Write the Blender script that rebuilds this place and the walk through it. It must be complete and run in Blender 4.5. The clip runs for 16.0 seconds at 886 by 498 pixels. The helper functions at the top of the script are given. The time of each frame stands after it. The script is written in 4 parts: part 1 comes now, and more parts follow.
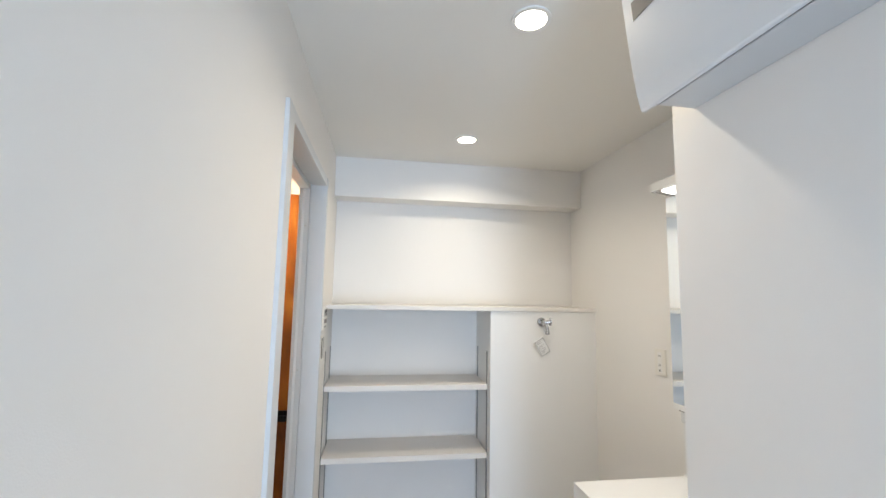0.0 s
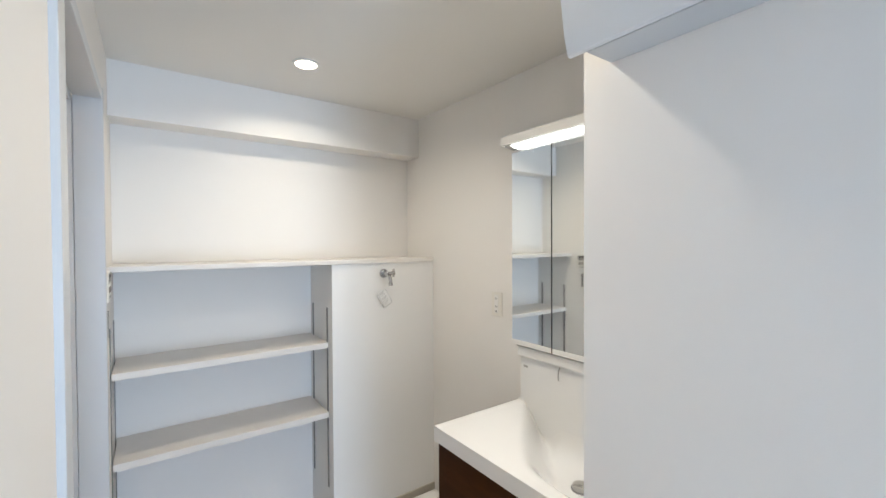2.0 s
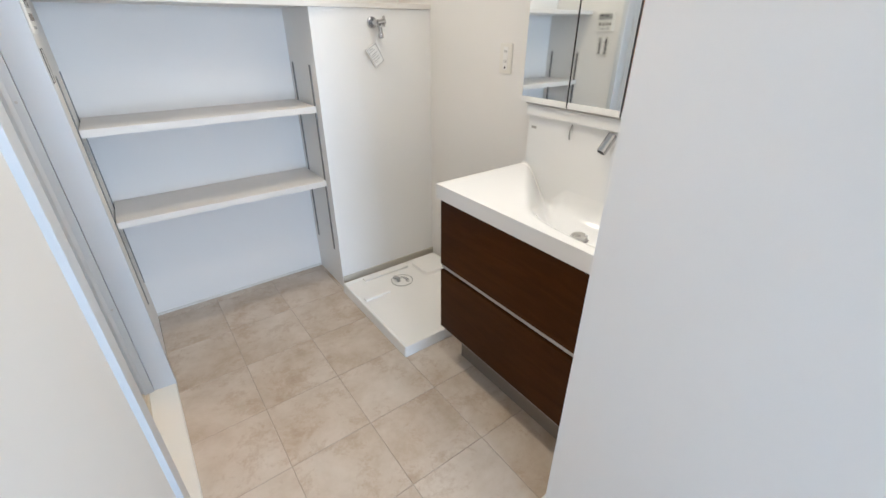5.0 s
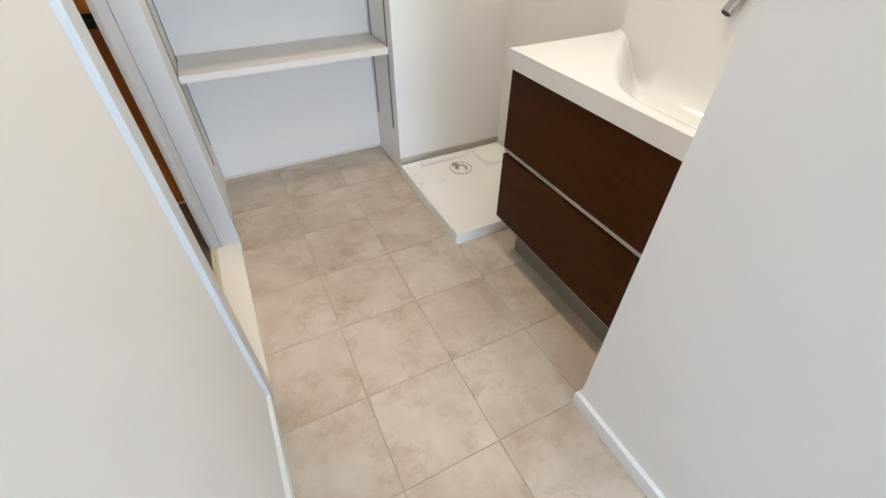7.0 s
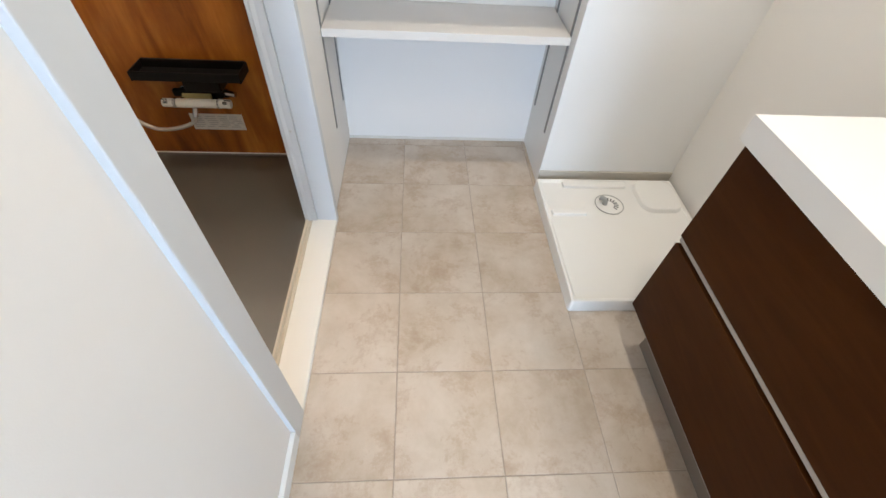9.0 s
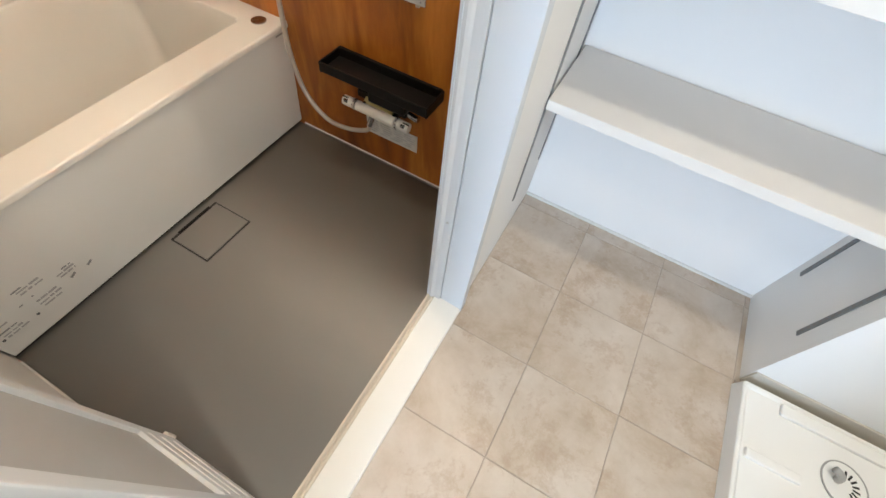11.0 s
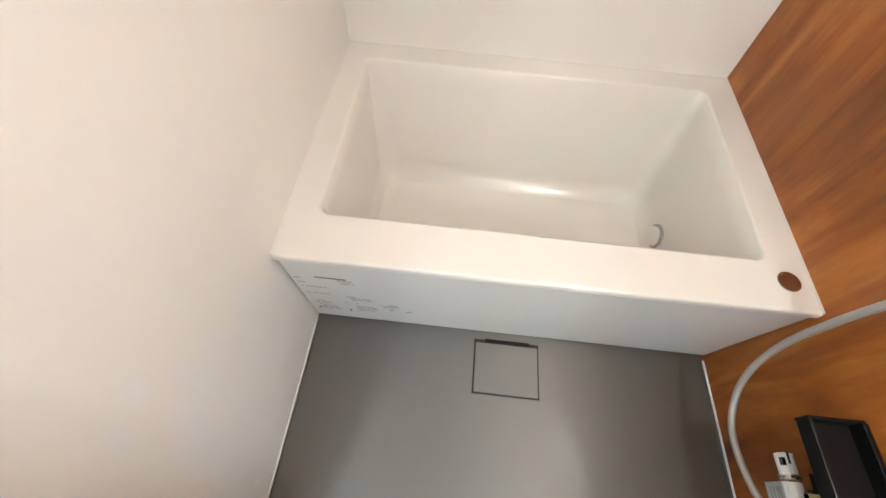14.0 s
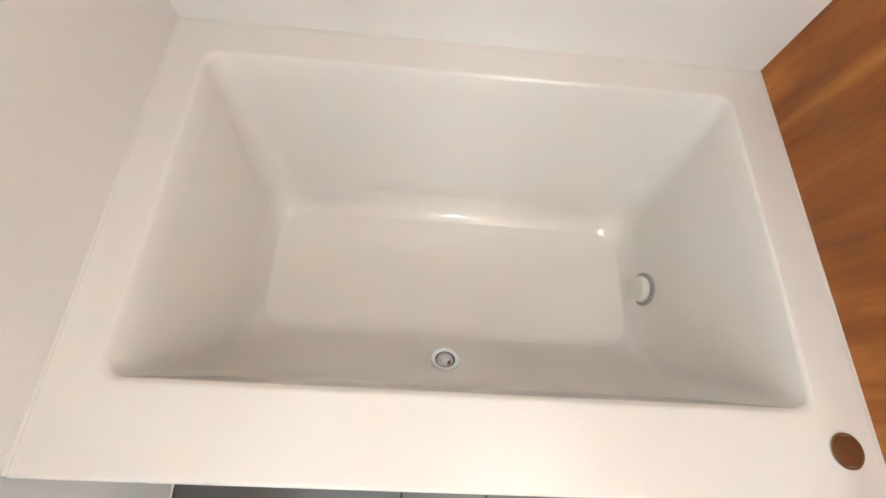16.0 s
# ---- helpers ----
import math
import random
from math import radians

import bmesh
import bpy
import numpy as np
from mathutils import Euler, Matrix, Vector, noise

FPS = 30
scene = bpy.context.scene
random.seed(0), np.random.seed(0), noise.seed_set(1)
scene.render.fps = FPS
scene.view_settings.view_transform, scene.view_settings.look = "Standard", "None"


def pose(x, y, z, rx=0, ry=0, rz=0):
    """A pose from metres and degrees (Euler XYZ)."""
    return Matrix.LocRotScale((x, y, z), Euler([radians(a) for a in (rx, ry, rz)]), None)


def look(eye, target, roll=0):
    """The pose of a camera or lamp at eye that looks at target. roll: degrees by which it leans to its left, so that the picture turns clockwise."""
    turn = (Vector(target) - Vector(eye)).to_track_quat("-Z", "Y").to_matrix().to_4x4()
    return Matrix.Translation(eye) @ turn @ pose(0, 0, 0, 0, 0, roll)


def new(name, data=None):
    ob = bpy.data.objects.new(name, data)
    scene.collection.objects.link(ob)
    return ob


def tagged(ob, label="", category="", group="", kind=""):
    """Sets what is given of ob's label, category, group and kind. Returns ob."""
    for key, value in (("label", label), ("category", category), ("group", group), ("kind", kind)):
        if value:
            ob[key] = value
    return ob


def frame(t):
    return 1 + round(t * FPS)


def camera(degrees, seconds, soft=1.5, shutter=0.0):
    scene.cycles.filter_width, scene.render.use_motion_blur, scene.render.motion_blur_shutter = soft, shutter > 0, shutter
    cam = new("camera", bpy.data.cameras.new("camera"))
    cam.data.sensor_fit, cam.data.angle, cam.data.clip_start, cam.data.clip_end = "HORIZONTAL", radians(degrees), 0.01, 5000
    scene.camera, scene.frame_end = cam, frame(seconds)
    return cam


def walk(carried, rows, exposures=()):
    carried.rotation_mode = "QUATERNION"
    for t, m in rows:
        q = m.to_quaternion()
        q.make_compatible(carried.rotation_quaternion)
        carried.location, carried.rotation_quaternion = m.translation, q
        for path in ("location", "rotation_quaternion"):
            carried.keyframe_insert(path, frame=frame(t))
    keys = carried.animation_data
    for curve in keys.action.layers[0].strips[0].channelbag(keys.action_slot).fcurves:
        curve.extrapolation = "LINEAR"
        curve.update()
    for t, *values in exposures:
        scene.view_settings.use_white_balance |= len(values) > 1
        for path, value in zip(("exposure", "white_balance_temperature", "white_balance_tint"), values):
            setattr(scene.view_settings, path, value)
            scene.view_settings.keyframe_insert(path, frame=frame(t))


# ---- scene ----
cam = camera(94.0, 16.0)
PATH = [
    (0, (0.287, -0.183, 1.549), (0.582, 1.783, 1.761), 1.1),
    (0.5, (0.287, -0.123, 1.551), (0.752, 1.818, 1.68), 1.6),
    (1, (0.244, -0.081, 1.546), (0.932, 1.795, 1.627), 0.9),
    (1.5, (0.167, -0.023, 1.566), (1.117, 1.737, 1.595), -0.2),
    (2, (0.135, 0.037, 1.564), (1.297, 1.665, 1.534), -0.3),
    (2.5, (0.136, 0.064, 1.566), (1.334, 1.664, 1.506), -0.5),
    (3, (0.133, 0.069, 1.561), (1.339, 1.659, 1.427), -0.8),
    (3.5, (0.137, 0.084, 1.531), (1.34, 1.657, 1.248), -0.3),
    (4, (0.142, 0.102, 1.491), (1.314, 1.642, 0.987), 0.1),
    (4.5, (0.147, 0.123, 1.43), (1.268, 1.606, 0.69), 0.1),
    (5, (0.16, 0.146, 1.373), (1.214, 1.559, 0.427), 0.2),
    (5.2, (0.166, 0.145, 1.355), (1.19, 1.528, 0.337), 0.2),
    (7.3, (0.21, 0.194, 1.253), (0.81, 1.525, -0.114), 1.0),
    (7.5, (0.242, 0.236, 1.264), (0.781, 1.569, -0.126), 1.6),
    (8, (0.335, 0.337, 1.26), (0.628, 1.722, -0.153), 2.8),
    (8.2, (0.333, 0.39, 1.26), (0.569, 1.762, -0.176), 3.4),
    (10.3, (0.368, 1.081, 1.304), (0.285, 2.269, -0.303), 6.6),
    (10.5, (0.327, 1.153, 1.298), (0.17, 2.302, -0.331), 7.2),
    (11, (0.156, 1.275, 1.293), (-0.253, 2.295, -0.378), 8.9),
    (11.5, (0.022, 1.373, 1.303), (-0.698, 2.153, -0.392), 11.1),
    (12, (-0.06, 1.469, 1.28), (-1.052, 1.872, -0.41), 7.9),
    (12.5, (-0.192, 1.445, 1.263), (-1.218, 1.666, -0.44), 9.0),
    (13, (-0.312, 1.436, 1.271), (-1.352, 1.504, -0.436), 5.7),
    (13.5, (-0.412, 1.435, 1.276), (-1.449, 1.388, -0.433), 4.4),
    (14, (-0.513, 1.457, 1.295), (-1.562, 1.427, -0.408), 4.7),
    (14.5, (-0.591, 1.479, 1.279), (-1.64, 1.587, -0.421), 8.0),
    (15, (-0.716, 1.489, 1.216), (-1.689, 1.649, -0.524), 10.8),
    (15.5, (-0.903, 1.516, 1.163), (-1.774, 1.69, -0.63), 14.8),
    (16, (-1.044, 1.577, 1.131), (-1.784, 1.684, -0.725), 11.4),
]
EXPOSURES = [(0, -0.16, 6180, 10.5), (3, -0.19, 6060, 10.5), (4, -0.15, 6020, 11), (5.2, 0.04, 6020, 11), (7.5, 0.08, 6480, 11), (8.2, 0.16, 6330, 11), (10.3, 0.43, 5900, 10), (11.5, 0.60, 6150, 8), (12, 0.77, 6850, 9), (12.5, 1.04, 6300, 8), (13, 1.02, 5300, 6), (13.5, 1.02, 5150, 6), (14, 0.98, 5100, 6), (15, 0.88, 5020, 6), (16, 0.92, 4980, 6)]
walk(cam, [(t, look(eye, target, roll)) for t, eye, target, roll in PATH], EXPOSURES)

# ---------------------------------------------------------------- world and lamps
world = bpy.data.worlds.new("world")
scene.world = world
world.use_nodes = True
sky = world.node_tree.nodes.new("ShaderNodeTexSky")
sky.sky_type = "NISHITA"
sky.sun_disc = False
sky.sun_elevation = radians(40)
sky.sun_rotation = radians(180)
world.node_tree.links.new(sky.outputs[0], world.node_tree.nodes["Background"].inputs[0])
world.node_tree.nodes["Background"].inputs[1].default_value = 0.1


def lamp(name, m, power, colour, shape, size, size_y=0.0, spread=180):
    data = bpy.data.lights.new(name, "AREA")
    data.energy, data.color, data.shape, data.size = power, colour, shape, size
    if size_y:
        data.size_y = size_y
    data.spread = radians(spread)
    ob = new(name, data)
    ob.matrix_world = m
    return ob


WARM = (1.0, 0.825, 0.60)
LED = (1.0, 0.862, 0.645)
DAY = (0.61, 0.79, 1.0)
CEIL = 2.357
DOWN = ((0.70, 0.905), (0.712, 1.878))
for x, y in DOWN:
    lamp("downlight_lamp", pose(x, y, CEIL - 0.012), 5.7, LED, "DISK", 0.085, spread=152)
lamp("vanity_led_lamp", look((1.405, 0.985, 1.960), (1.30, 0.985, 1.6)), 3.5, (1.0, 0.965, 0.89), "RECTANGLE", 0.70, 0.02)
lamp("doorway_daylight", pose(0.45, -3.33, 0.98, 90, 0, 0), 98.0, DAY, "RECTANGLE", 0.74, 1.90)

# ---------------------------------------------------------------- materials


def mat(name, colour, rough=0.5, metal=0.0, var=0.06, scale=6.0, fine=180.0, bump=0.05, coat=0.0, spec=0.5):
    """A plain surface with cloudy variation, fine grain and slight relief."""
    m = bpy.data.materials.new(name)
    m.use_nodes = True
    nt = m.node_tree
    b = nt.nodes["Principled BSDF"]
    b.inputs["Metallic"].default_value = metal
    b.inputs["Coat Weight"].default_value = coat
    b.inputs["Specular IOR Level"].default_value = spec
    geo = nt.nodes.new("ShaderNodeNewGeometry")
    big = nt.nodes.new("ShaderNodeTexNoise")
    big.inputs["Scale"].default_value, big.inputs["Detail"].default_value = scale, 5
    small = nt.nodes.new("ShaderNodeTexNoise")
    small.inputs["Scale"].default_value, small.inputs["Detail"].default_value = fine, 3
    nt.links.new(geo.outputs["Position"], big.inputs["Vector"])
    nt.links.new(geo.outputs["Position"], small.inputs["Vector"])
    ramp = nt.nodes.new("ShaderNodeMapRange")
    ramp.inputs["To Min"].default_value, ramp.inputs["To Max"].default_value = 1 - var, 1 + var
    nt.links.new(big.outputs["Fac"], ramp.inputs["Value"])
    mul = nt.nodes.new("ShaderNodeVectorMath")
    mul.operation = "SCALE"
    mul.inputs[0].default_value = colour
    nt.links.new(ramp.outputs[0], mul.inputs["Scale"])
    nt.links.new(mul.outputs[0], b.inputs["Base Color"])
    rr = nt.nodes.new("ShaderNodeMapRange")
    rr.inputs["To Min"].default_value, rr.inputs["To Max"].default_value = max(0.0, rough - 0.06), rough + 0.06
    nt.links.new(big.outputs["Fac"], rr.inputs["Value"])
    nt.links.new(rr.outputs[0], b.inputs["Roughness"])
    if bump:
        bp = nt.nodes.new("ShaderNodeBump")
        bp.inputs["Strength"].default_value, bp.inputs["Distance"].default_value = bump, 0.002
        nt.links.new(small.outputs["Fac"], bp.inputs["Height"])
        nt.links.new(bp.outputs[0], b.inputs["Normal"])
    return m


def ramp_node(nt, stops):
    r = nt.nodes.new("ShaderNodeValToRGB")
    e = r.color_ramp.elements
    while len(e) < len(stops):
        e.new(0.5)
    for el, (p, c) in zip(e, stops):
        el.position, el.color = p, (*c, 1)
    return r


def vinyl_tile():
    """Beige stone-look vinyl with cloudy patches, brown stains and fine veins."""
    m = bpy.data.materials.new("stone_vinyl")
    m.use_nodes = True
    nt = m.node_tree
    b = nt.nodes["Principled BSDF"]
    geo = nt.nodes.new("ShaderNodeNewGeometry")
    info = nt.nodes.new("ShaderNodeObjectInfo")
    shift = nt.nodes.new("ShaderNodeVectorMath")
    shift.operation = "MULTIPLY_ADD"
    nt.links.new(info.outputs["Random"], shift.inputs[0])
    shift.inputs[1].default_value = (7, 11, 5)
    nt.links.new(geo.outputs["Position"], shift.inputs[2])
    n1 = nt.nodes.new("ShaderNodeTexNoise")
    n1.inputs["Scale"].default_value, n1.inputs["Detail"].default_value, n1.inputs["Roughness"].default_value = 4.2, 10, 0.66
    n1.inputs["Distortion"].default_value = 0.2
    n2 = nt.nodes.new("ShaderNodeTexNoise")
    n2.inputs["Scale"].default_value, n2.inputs["Detail"].default_value, n2.inputs["Roughness"].default_value = 6.0, 11, 0.78
    n2.inputs["Distortion"].default_value = 0.15
    n3 = nt.nodes.new("ShaderNodeTexNoise")
    n3.inputs["Scale"].default_value, n3.inputs["Detail"].default_value = 260, 2
    for n in (n1, n2):
        nt.links.new(shift.outputs[0], n.inputs["Vector"])
    nt.links.new(geo.outputs["Position"], n3.inputs["Vector"])
    base = ramp_node(nt, ((0.33, (0.42, 0.335, 0.25)), (0.46, (0.50, 0.42, 0.34)), (0.56, (0.55, 0.475, 0.40)), (0.70, (0.60, 0.53, 0.46))))
    nt.links.new(n1.outputs["Fac"], base.inputs[0])
    stain = ramp_node(nt, ((0.515, (0, 0, 0)), (0.565, (0.25, 0.25, 0.25)), (0.62, (0.42, 0.42, 0.42)), (0.70, (0.72, 0.72, 0.72))))
    nt.links.new(n2.outputs["Fac"], stain.inputs[0])
    mix = nt.nodes.new("ShaderNodeMixRGB")
    mix.inputs[2].default_value = (0.33, 0.22, 0.135, 1)
    nt.links.new(stain.outputs[0], mix.inputs[0])
    nt.links.new(base.outputs[0], mix.inputs[1])
    nt.links.new(mix.outputs[0], b.inputs["Base Color"])
    b.inputs["Roughness"].default_value = 0.42
    bp = nt.nodes.new("ShaderNodeBump")
    bp.inputs["Strength"].default_value, bp.inputs["Distance"].default_value = 0.12, 0.002
    add = nt.nodes.new("ShaderNodeMath")
    add.operation = "ADD"
    nt.links.new(n2.outputs["Fac"], add.inputs[0])
    nt.links.new(n3.outputs["Fac"], add.inputs[1])
    nt.links.new(add.outputs[0], bp.inputs["Height"])
    nt.links.new(bp.outputs[0], b.inputs["Normal"])
    return m


def wood(name, dark, mid, light, stretch, rough, coat, spec):
    """Wood grain that runs along z, with broad figure and fine pores."""
    m = bpy.data.materials.new(name)
    m.use_nodes = True
    nt = m.node_tree
    b = nt.nodes["Principled BSDF"]
    geo = nt.nodes.new("ShaderNodeNewGeometry")
    sc = nt.nodes.new("ShaderNodeVectorMath")
    sc.operation = "MULTIPLY"
    sc.inputs[1].default_value = stretch
    nt.links.new(geo.outputs["Position"], sc.inputs[0])
    n1 = nt.nodes.new("ShaderNodeTexNoise")
    n1.inputs["Scale"].default_value, n1.inputs["Detail"].default_value, n1.inputs["Distortion"].default_value = 3.2, 7, 1.3
    n2 = nt.nodes.new("ShaderNodeTexNoise")
    n2.inputs["Scale"].default_value, n2.inputs["Detail"].default_value = 45, 4
    n3 = nt.nodes.new("ShaderNodeTexNoise")
    n3.inputs["Scale"].default_value, n3.inputs["Detail"].default_value = 2.2, 3
    nt.links.new(sc.outputs[0], n1.inputs["Vector"])
    nt.links.new(sc.outputs[0], n2.inputs["Vector"])
    nt.links.new(geo.outputs["Position"], n3.inputs["Vector"])
    a = nt.nodes.new("ShaderNodeMath")
    a.operation = "MULTIPLY_ADD"
    a.inputs[1].default_value = 0.14
    nt.links.new(n2.outputs["Fac"], a.inputs[0])
    nt.links.new(n1.outputs["Fac"], a.inputs[2])
    c = nt.nodes.new("ShaderNodeMath")
    c.operation = "MULTIPLY_ADD"
    c.inputs[1].default_value = 0.45
    nt.links.new(n3.outputs["Fac"], c.inputs[0])
    nt.links.new(a.outputs[0], c.inputs[2])
    r = ramp_node(nt, ((0.55, dark), (0.80, mid), (1.0, light)))
    nt.links.new(c.outputs[0], r.inputs[0])
    nt.links.new(r.outputs[0], b.inputs["Base Color"])
    b.inputs["Roughness"].default_value = rough
    b.inputs["Coat Weight"].default_value = coat
    b.inputs["Coat Roughness"].default_value = 0.15
    b.inputs["Specular IOR Level"].default_value = spec
    bp = nt.nodes.new("ShaderNodeBump")
    bp.inputs["Strength"].default_value, bp.inputs["Distance"].default_value = 0.05, 0.001
    nt.links.new(n2.outputs["Fac"], bp.inputs["Height"])
    nt.links.new(bp.outputs[0], b.inputs["Normal"])
    return m


def glow(name, colour, strength):
    m = bpy.data.materials.new(name)
    m.use_nodes = True
    b = m.node_tree.nodes["Principled BSDF"]
    b.inputs["Base Color"].default_value = (0.9, 0.9, 0.9, 1)
    b.inputs["Emission Color"].default_value = (*colour, 1)
    b.inputs["Emission Strength"].default_value = strength
    return m


def bath_floor_mat():
    """Grey anti-slip resin with a very fine woven rib."""
    m = mat("bath_floor_resin", (0.086, 0.077, 0.064), 0.50, 0, 0.05, 5, 300, 0.06, spec=1.0)
    nt = m.node_tree
    sc = nt.nodes.new("ShaderNodeVectorMath")
    sc.operation = "MULTIPLY"
    sc.inputs[1].default_value = (420, 14, 20)
    w = nt.nodes.new("ShaderNodeTexNoise")
    w.inputs["Scale"].default_value, w.inputs["Detail"].default_value = 1.0, 2
    geo = nt.nodes.new("ShaderNodeNewGeometry")
    nt.links.new(geo.outputs["Position"], sc.inputs[0])
    nt.links.new(sc.outputs[0], w.inputs["Vector"])
    bp = nt.nodes.new("ShaderNodeBump")
    bp.inputs["Strength"].default_value, bp.inputs["Distance"].default_value = 0.08, 0.001
    nt.links.new(w.outputs["Fac"], bp.inputs["Height"])
    b = nt.nodes["Principled BSDF"]
    nt.links.new(bp.outputs[0], b.inputs["Normal"])
    tan = nt.nodes.new("ShaderNodeTangent")
    tan.direction_type, tan.axis = "RADIAL", "Y"
    nt.links.new(tan.outputs[0], b.inputs["Tangent"])
    b.inputs["Anisotropic"].default_value = 0.85
    b.inputs["IOR"].default_value = 1.6
    return m


WALL = mat("wallpaper_white", (0.80, 0.785, 0.765), 0.85, 0, 0.02, 2.5, 420, 0.10)
CEILM = mat("ceiling_wallpaper", (0.78, 0.765, 0.735), 0.9, 0, 0.02, 2.0, 380, 0.22)
PAINT = mat("white_melamine", (0.80, 0.795, 0.78), 0.42, 0, 0.015, 4, 300, 0.03)
SHELF = mat("shelf_melamine", (0.72, 0.69, 0.65), 0.40, 0, 0.02, 5, 260, 0.04)
SHELFTOP = mat("shelf_board_melamine", (0.68, 0.65, 0.62), 0.45, 0, 0.03, 5, 260, 0.04)
VINYL = vinyl_tile()
JOINT = mat("joint_grey_brown", (0.37, 0.315, 0.26), 0.7, 0, 0.1, 20, 200, 0.1)
TRIM = mat("white_trim", (0.78, 0.80, 0.81), 0.35, 0, 0.015, 5, 250, 0.03)
ALU = mat("white_coated_aluminium", (0.57, 0.605, 0.635), 0.33, 0.0, 0.02, 6, 200, 0.02)
SILLM = mat("sill_white_resin", (0.78, 0.77, 0.73), 0.35, 0, 0.02, 8, 200, 0.03)
SILLB = mat("sill_beige_rail", (0.60, 0.54, 0.44), 0.45, 0, 0.03, 8, 200, 0.03)
TRACK = mat("grey_metal_track", (0.20, 0.20, 0.20), 0.42, 0.5, 0.08, 30, 300, 0.05)
# Near-black for slots, joints and marks; also stands in for shade in gaps.
DARK = mat("black_and_gap_shade", (0.02, 0.02, 0.02), 0.7, 0, 0.1, 20, 200, 0.05)
CASEM = mat("grey_white_casing", (0.60, 0.62, 0.64), 0.36, 0.0, 0.02, 6, 200, 0.02)
CHROME = mat("chrome", (0.50, 0.50, 0.51), 0.11, 1.0, 0.01, 8, 200, 0.0)
STEEL = mat("brushed_steel", (0.55, 0.54, 0.52), 0.28, 1.0, 0.03, 20, 300, 0.03)
ALSTRIP = mat("aluminium_channel", (0.47, 0.46, 0.45), 0.35, 0.6, 0.03, 15, 300, 0.03)
BROWN = wood("dark_brown_veneer", (0.038, 0.0120, 0.0024), (0.049, 0.0160, 0.0033), (0.060, 0.0205, 0.0046), (1.0, 1.0, 6.0), 0.36, 0.0, 0.07)
WOOD = wood("bath_wood_panel", (0.125, 0.031, 0.004), (0.315, 0.098, 0.0105), (0.50, 0.190, 0.028), (2.3, 2.3, 0.40), 0.28, 0.15, 0.35)
CERAMIC = mat("white_basin_resin", (0.79, 0.79, 0.785), 0.12, 0, 0.01, 4, 200, 0.0, coat=0.3)
ACRYL = mat("bathtub_acrylic", (0.765, 0.74, 0.695), 0.15, 0, 0.012, 4, 200, 0.0, coat=0.0)
FRP = mat("bath_wall_panel_white", (0.80, 0.78, 0.745), 0.30, 0, 0.012, 1.3, 240, 0.03)
APRON = mat("tub_apron_white", (0.80, 0.79, 0.77), 0.22, 0, 0.012, 4, 240, 0.02)
PANM = mat("pan_white_plastic", (0.82, 0.81, 0.785), 0.30, 0, 0.015, 6, 240, 0.02)
PLAST = mat("ivory_plastic", (0.78, 0.76, 0.71), 0.35, 0, 0.015, 10, 240, 0.02)
BOARD = mat("board_white_plastic", (0.74, 0.76, 0.78), 0.38, 0, 0.015, 6, 240, 0.03)
# Board plastic darkened, so the base's colour carries its underside's shade.
BOARD_SHADED = mat("board_plastic_shaded", (0.60, 0.61, 0.62), 0.45, 0, 0.015, 6, 240, 0.03)
TAUPE = mat("taupe_recess", (0.22, 0.20, 0.18), 0.6, 0, 0.05, 10, 200, 0.03)
BLACK = mat("black_plastic", (0.007, 0.0062, 0.0058), 0.42, 0, 0.08, 10, 260, 0.05, spec=0.22)
GREYP = mat("grey_plastic", (0.36, 0.355, 0.34), 0.45, 0, 0.03, 10, 240, 0.02)
HOSEM = mat("hose_silver_grey", (0.47, 0.44, 0.41), 0.35, 0.35, 0.03, 20, 240, 0.02)
LABELM = mat("silver_label", (0.66, 0.65, 0.62), 0.35, 0.1, 0.10, 60, 260, 0.03)
PAPER = mat("white_paper", (0.86, 0.86, 0.85), 0.7, 0, 0.02, 20, 260, 0.05)
INK = mat("grey_ink", (0.10, 0.105, 0.115), 0.6, 0, 0.05, 20, 260, 0.0)
INKL = mat("pale_ink", (0.26, 0.27, 0.28), 0.3, 0, 0.05, 20, 260, 0.0)
FAINT = mat("faint_print", (0.46, 0.46, 0.465), 0.25, 0, 0.08, 60, 260, 0.0)
YELLOW = mat("pale_yellow_label", (0.55, 0.46, 0.20), 0.5, 0, 0.05, 30, 260, 0.0)
COPPER = mat("bronze_cap", (0.34, 0.20, 0.12), 0.22, 0.8, 0.05, 20, 260, 0.0)
CAULK = mat("beige_caulk", (0.52, 0.48, 0.41), 0.6, 0, 0.05, 20, 240, 0.1)
SEAL = mat("white_caulk", (0.70, 0.68, 0.64), 0.5, 0, 0.05, 20, 240, 0.1)
DOORP = mat("frosted_door_panel", (0.50, 0.50, 0.49), 0.42, 0, 0.015, 8, 160, 0.12)
MIRROR = mat("mirror_glass", (0.86, 0.88, 0.87), 0.012, 1.0, 0.0, 3, 100, 0.0)
KICK = mat("grey_brown_kick", (0.19, 0.165, 0.145), 0.5, 0, 0.05, 10, 200, 0.03)
LIT = glow("lit_diffuser", LED, 14.0)
LITBAR = glow("lit_bar", (1.0, 0.96, 0.88), 5.0)
LITBATH = glow("lit_bath_globe", WARM, 66.0)

# ---------------------------------------------------------------- building helpers


def finish(bm, name, material, smooth=False):
    bmesh.ops.recalc_face_normals(bm, faces=bm.faces)
    me = bpy.data.meshes.new(name)
    bm.to_mesh(me)
    bm.free()
    for mm in material if isinstance(material, (list, tuple)) else (material,):
        me.materials.append(mm)
    if smooth:
        for p in me.polygons:
            p.use_smooth = True
    return me


def thing(name, loc, label, category, group="", kind=""):
    ob = new(name)
    ob.empty_display_size = 0.05
    ob.location = loc
    return tagged(ob, label, category, group, kind)


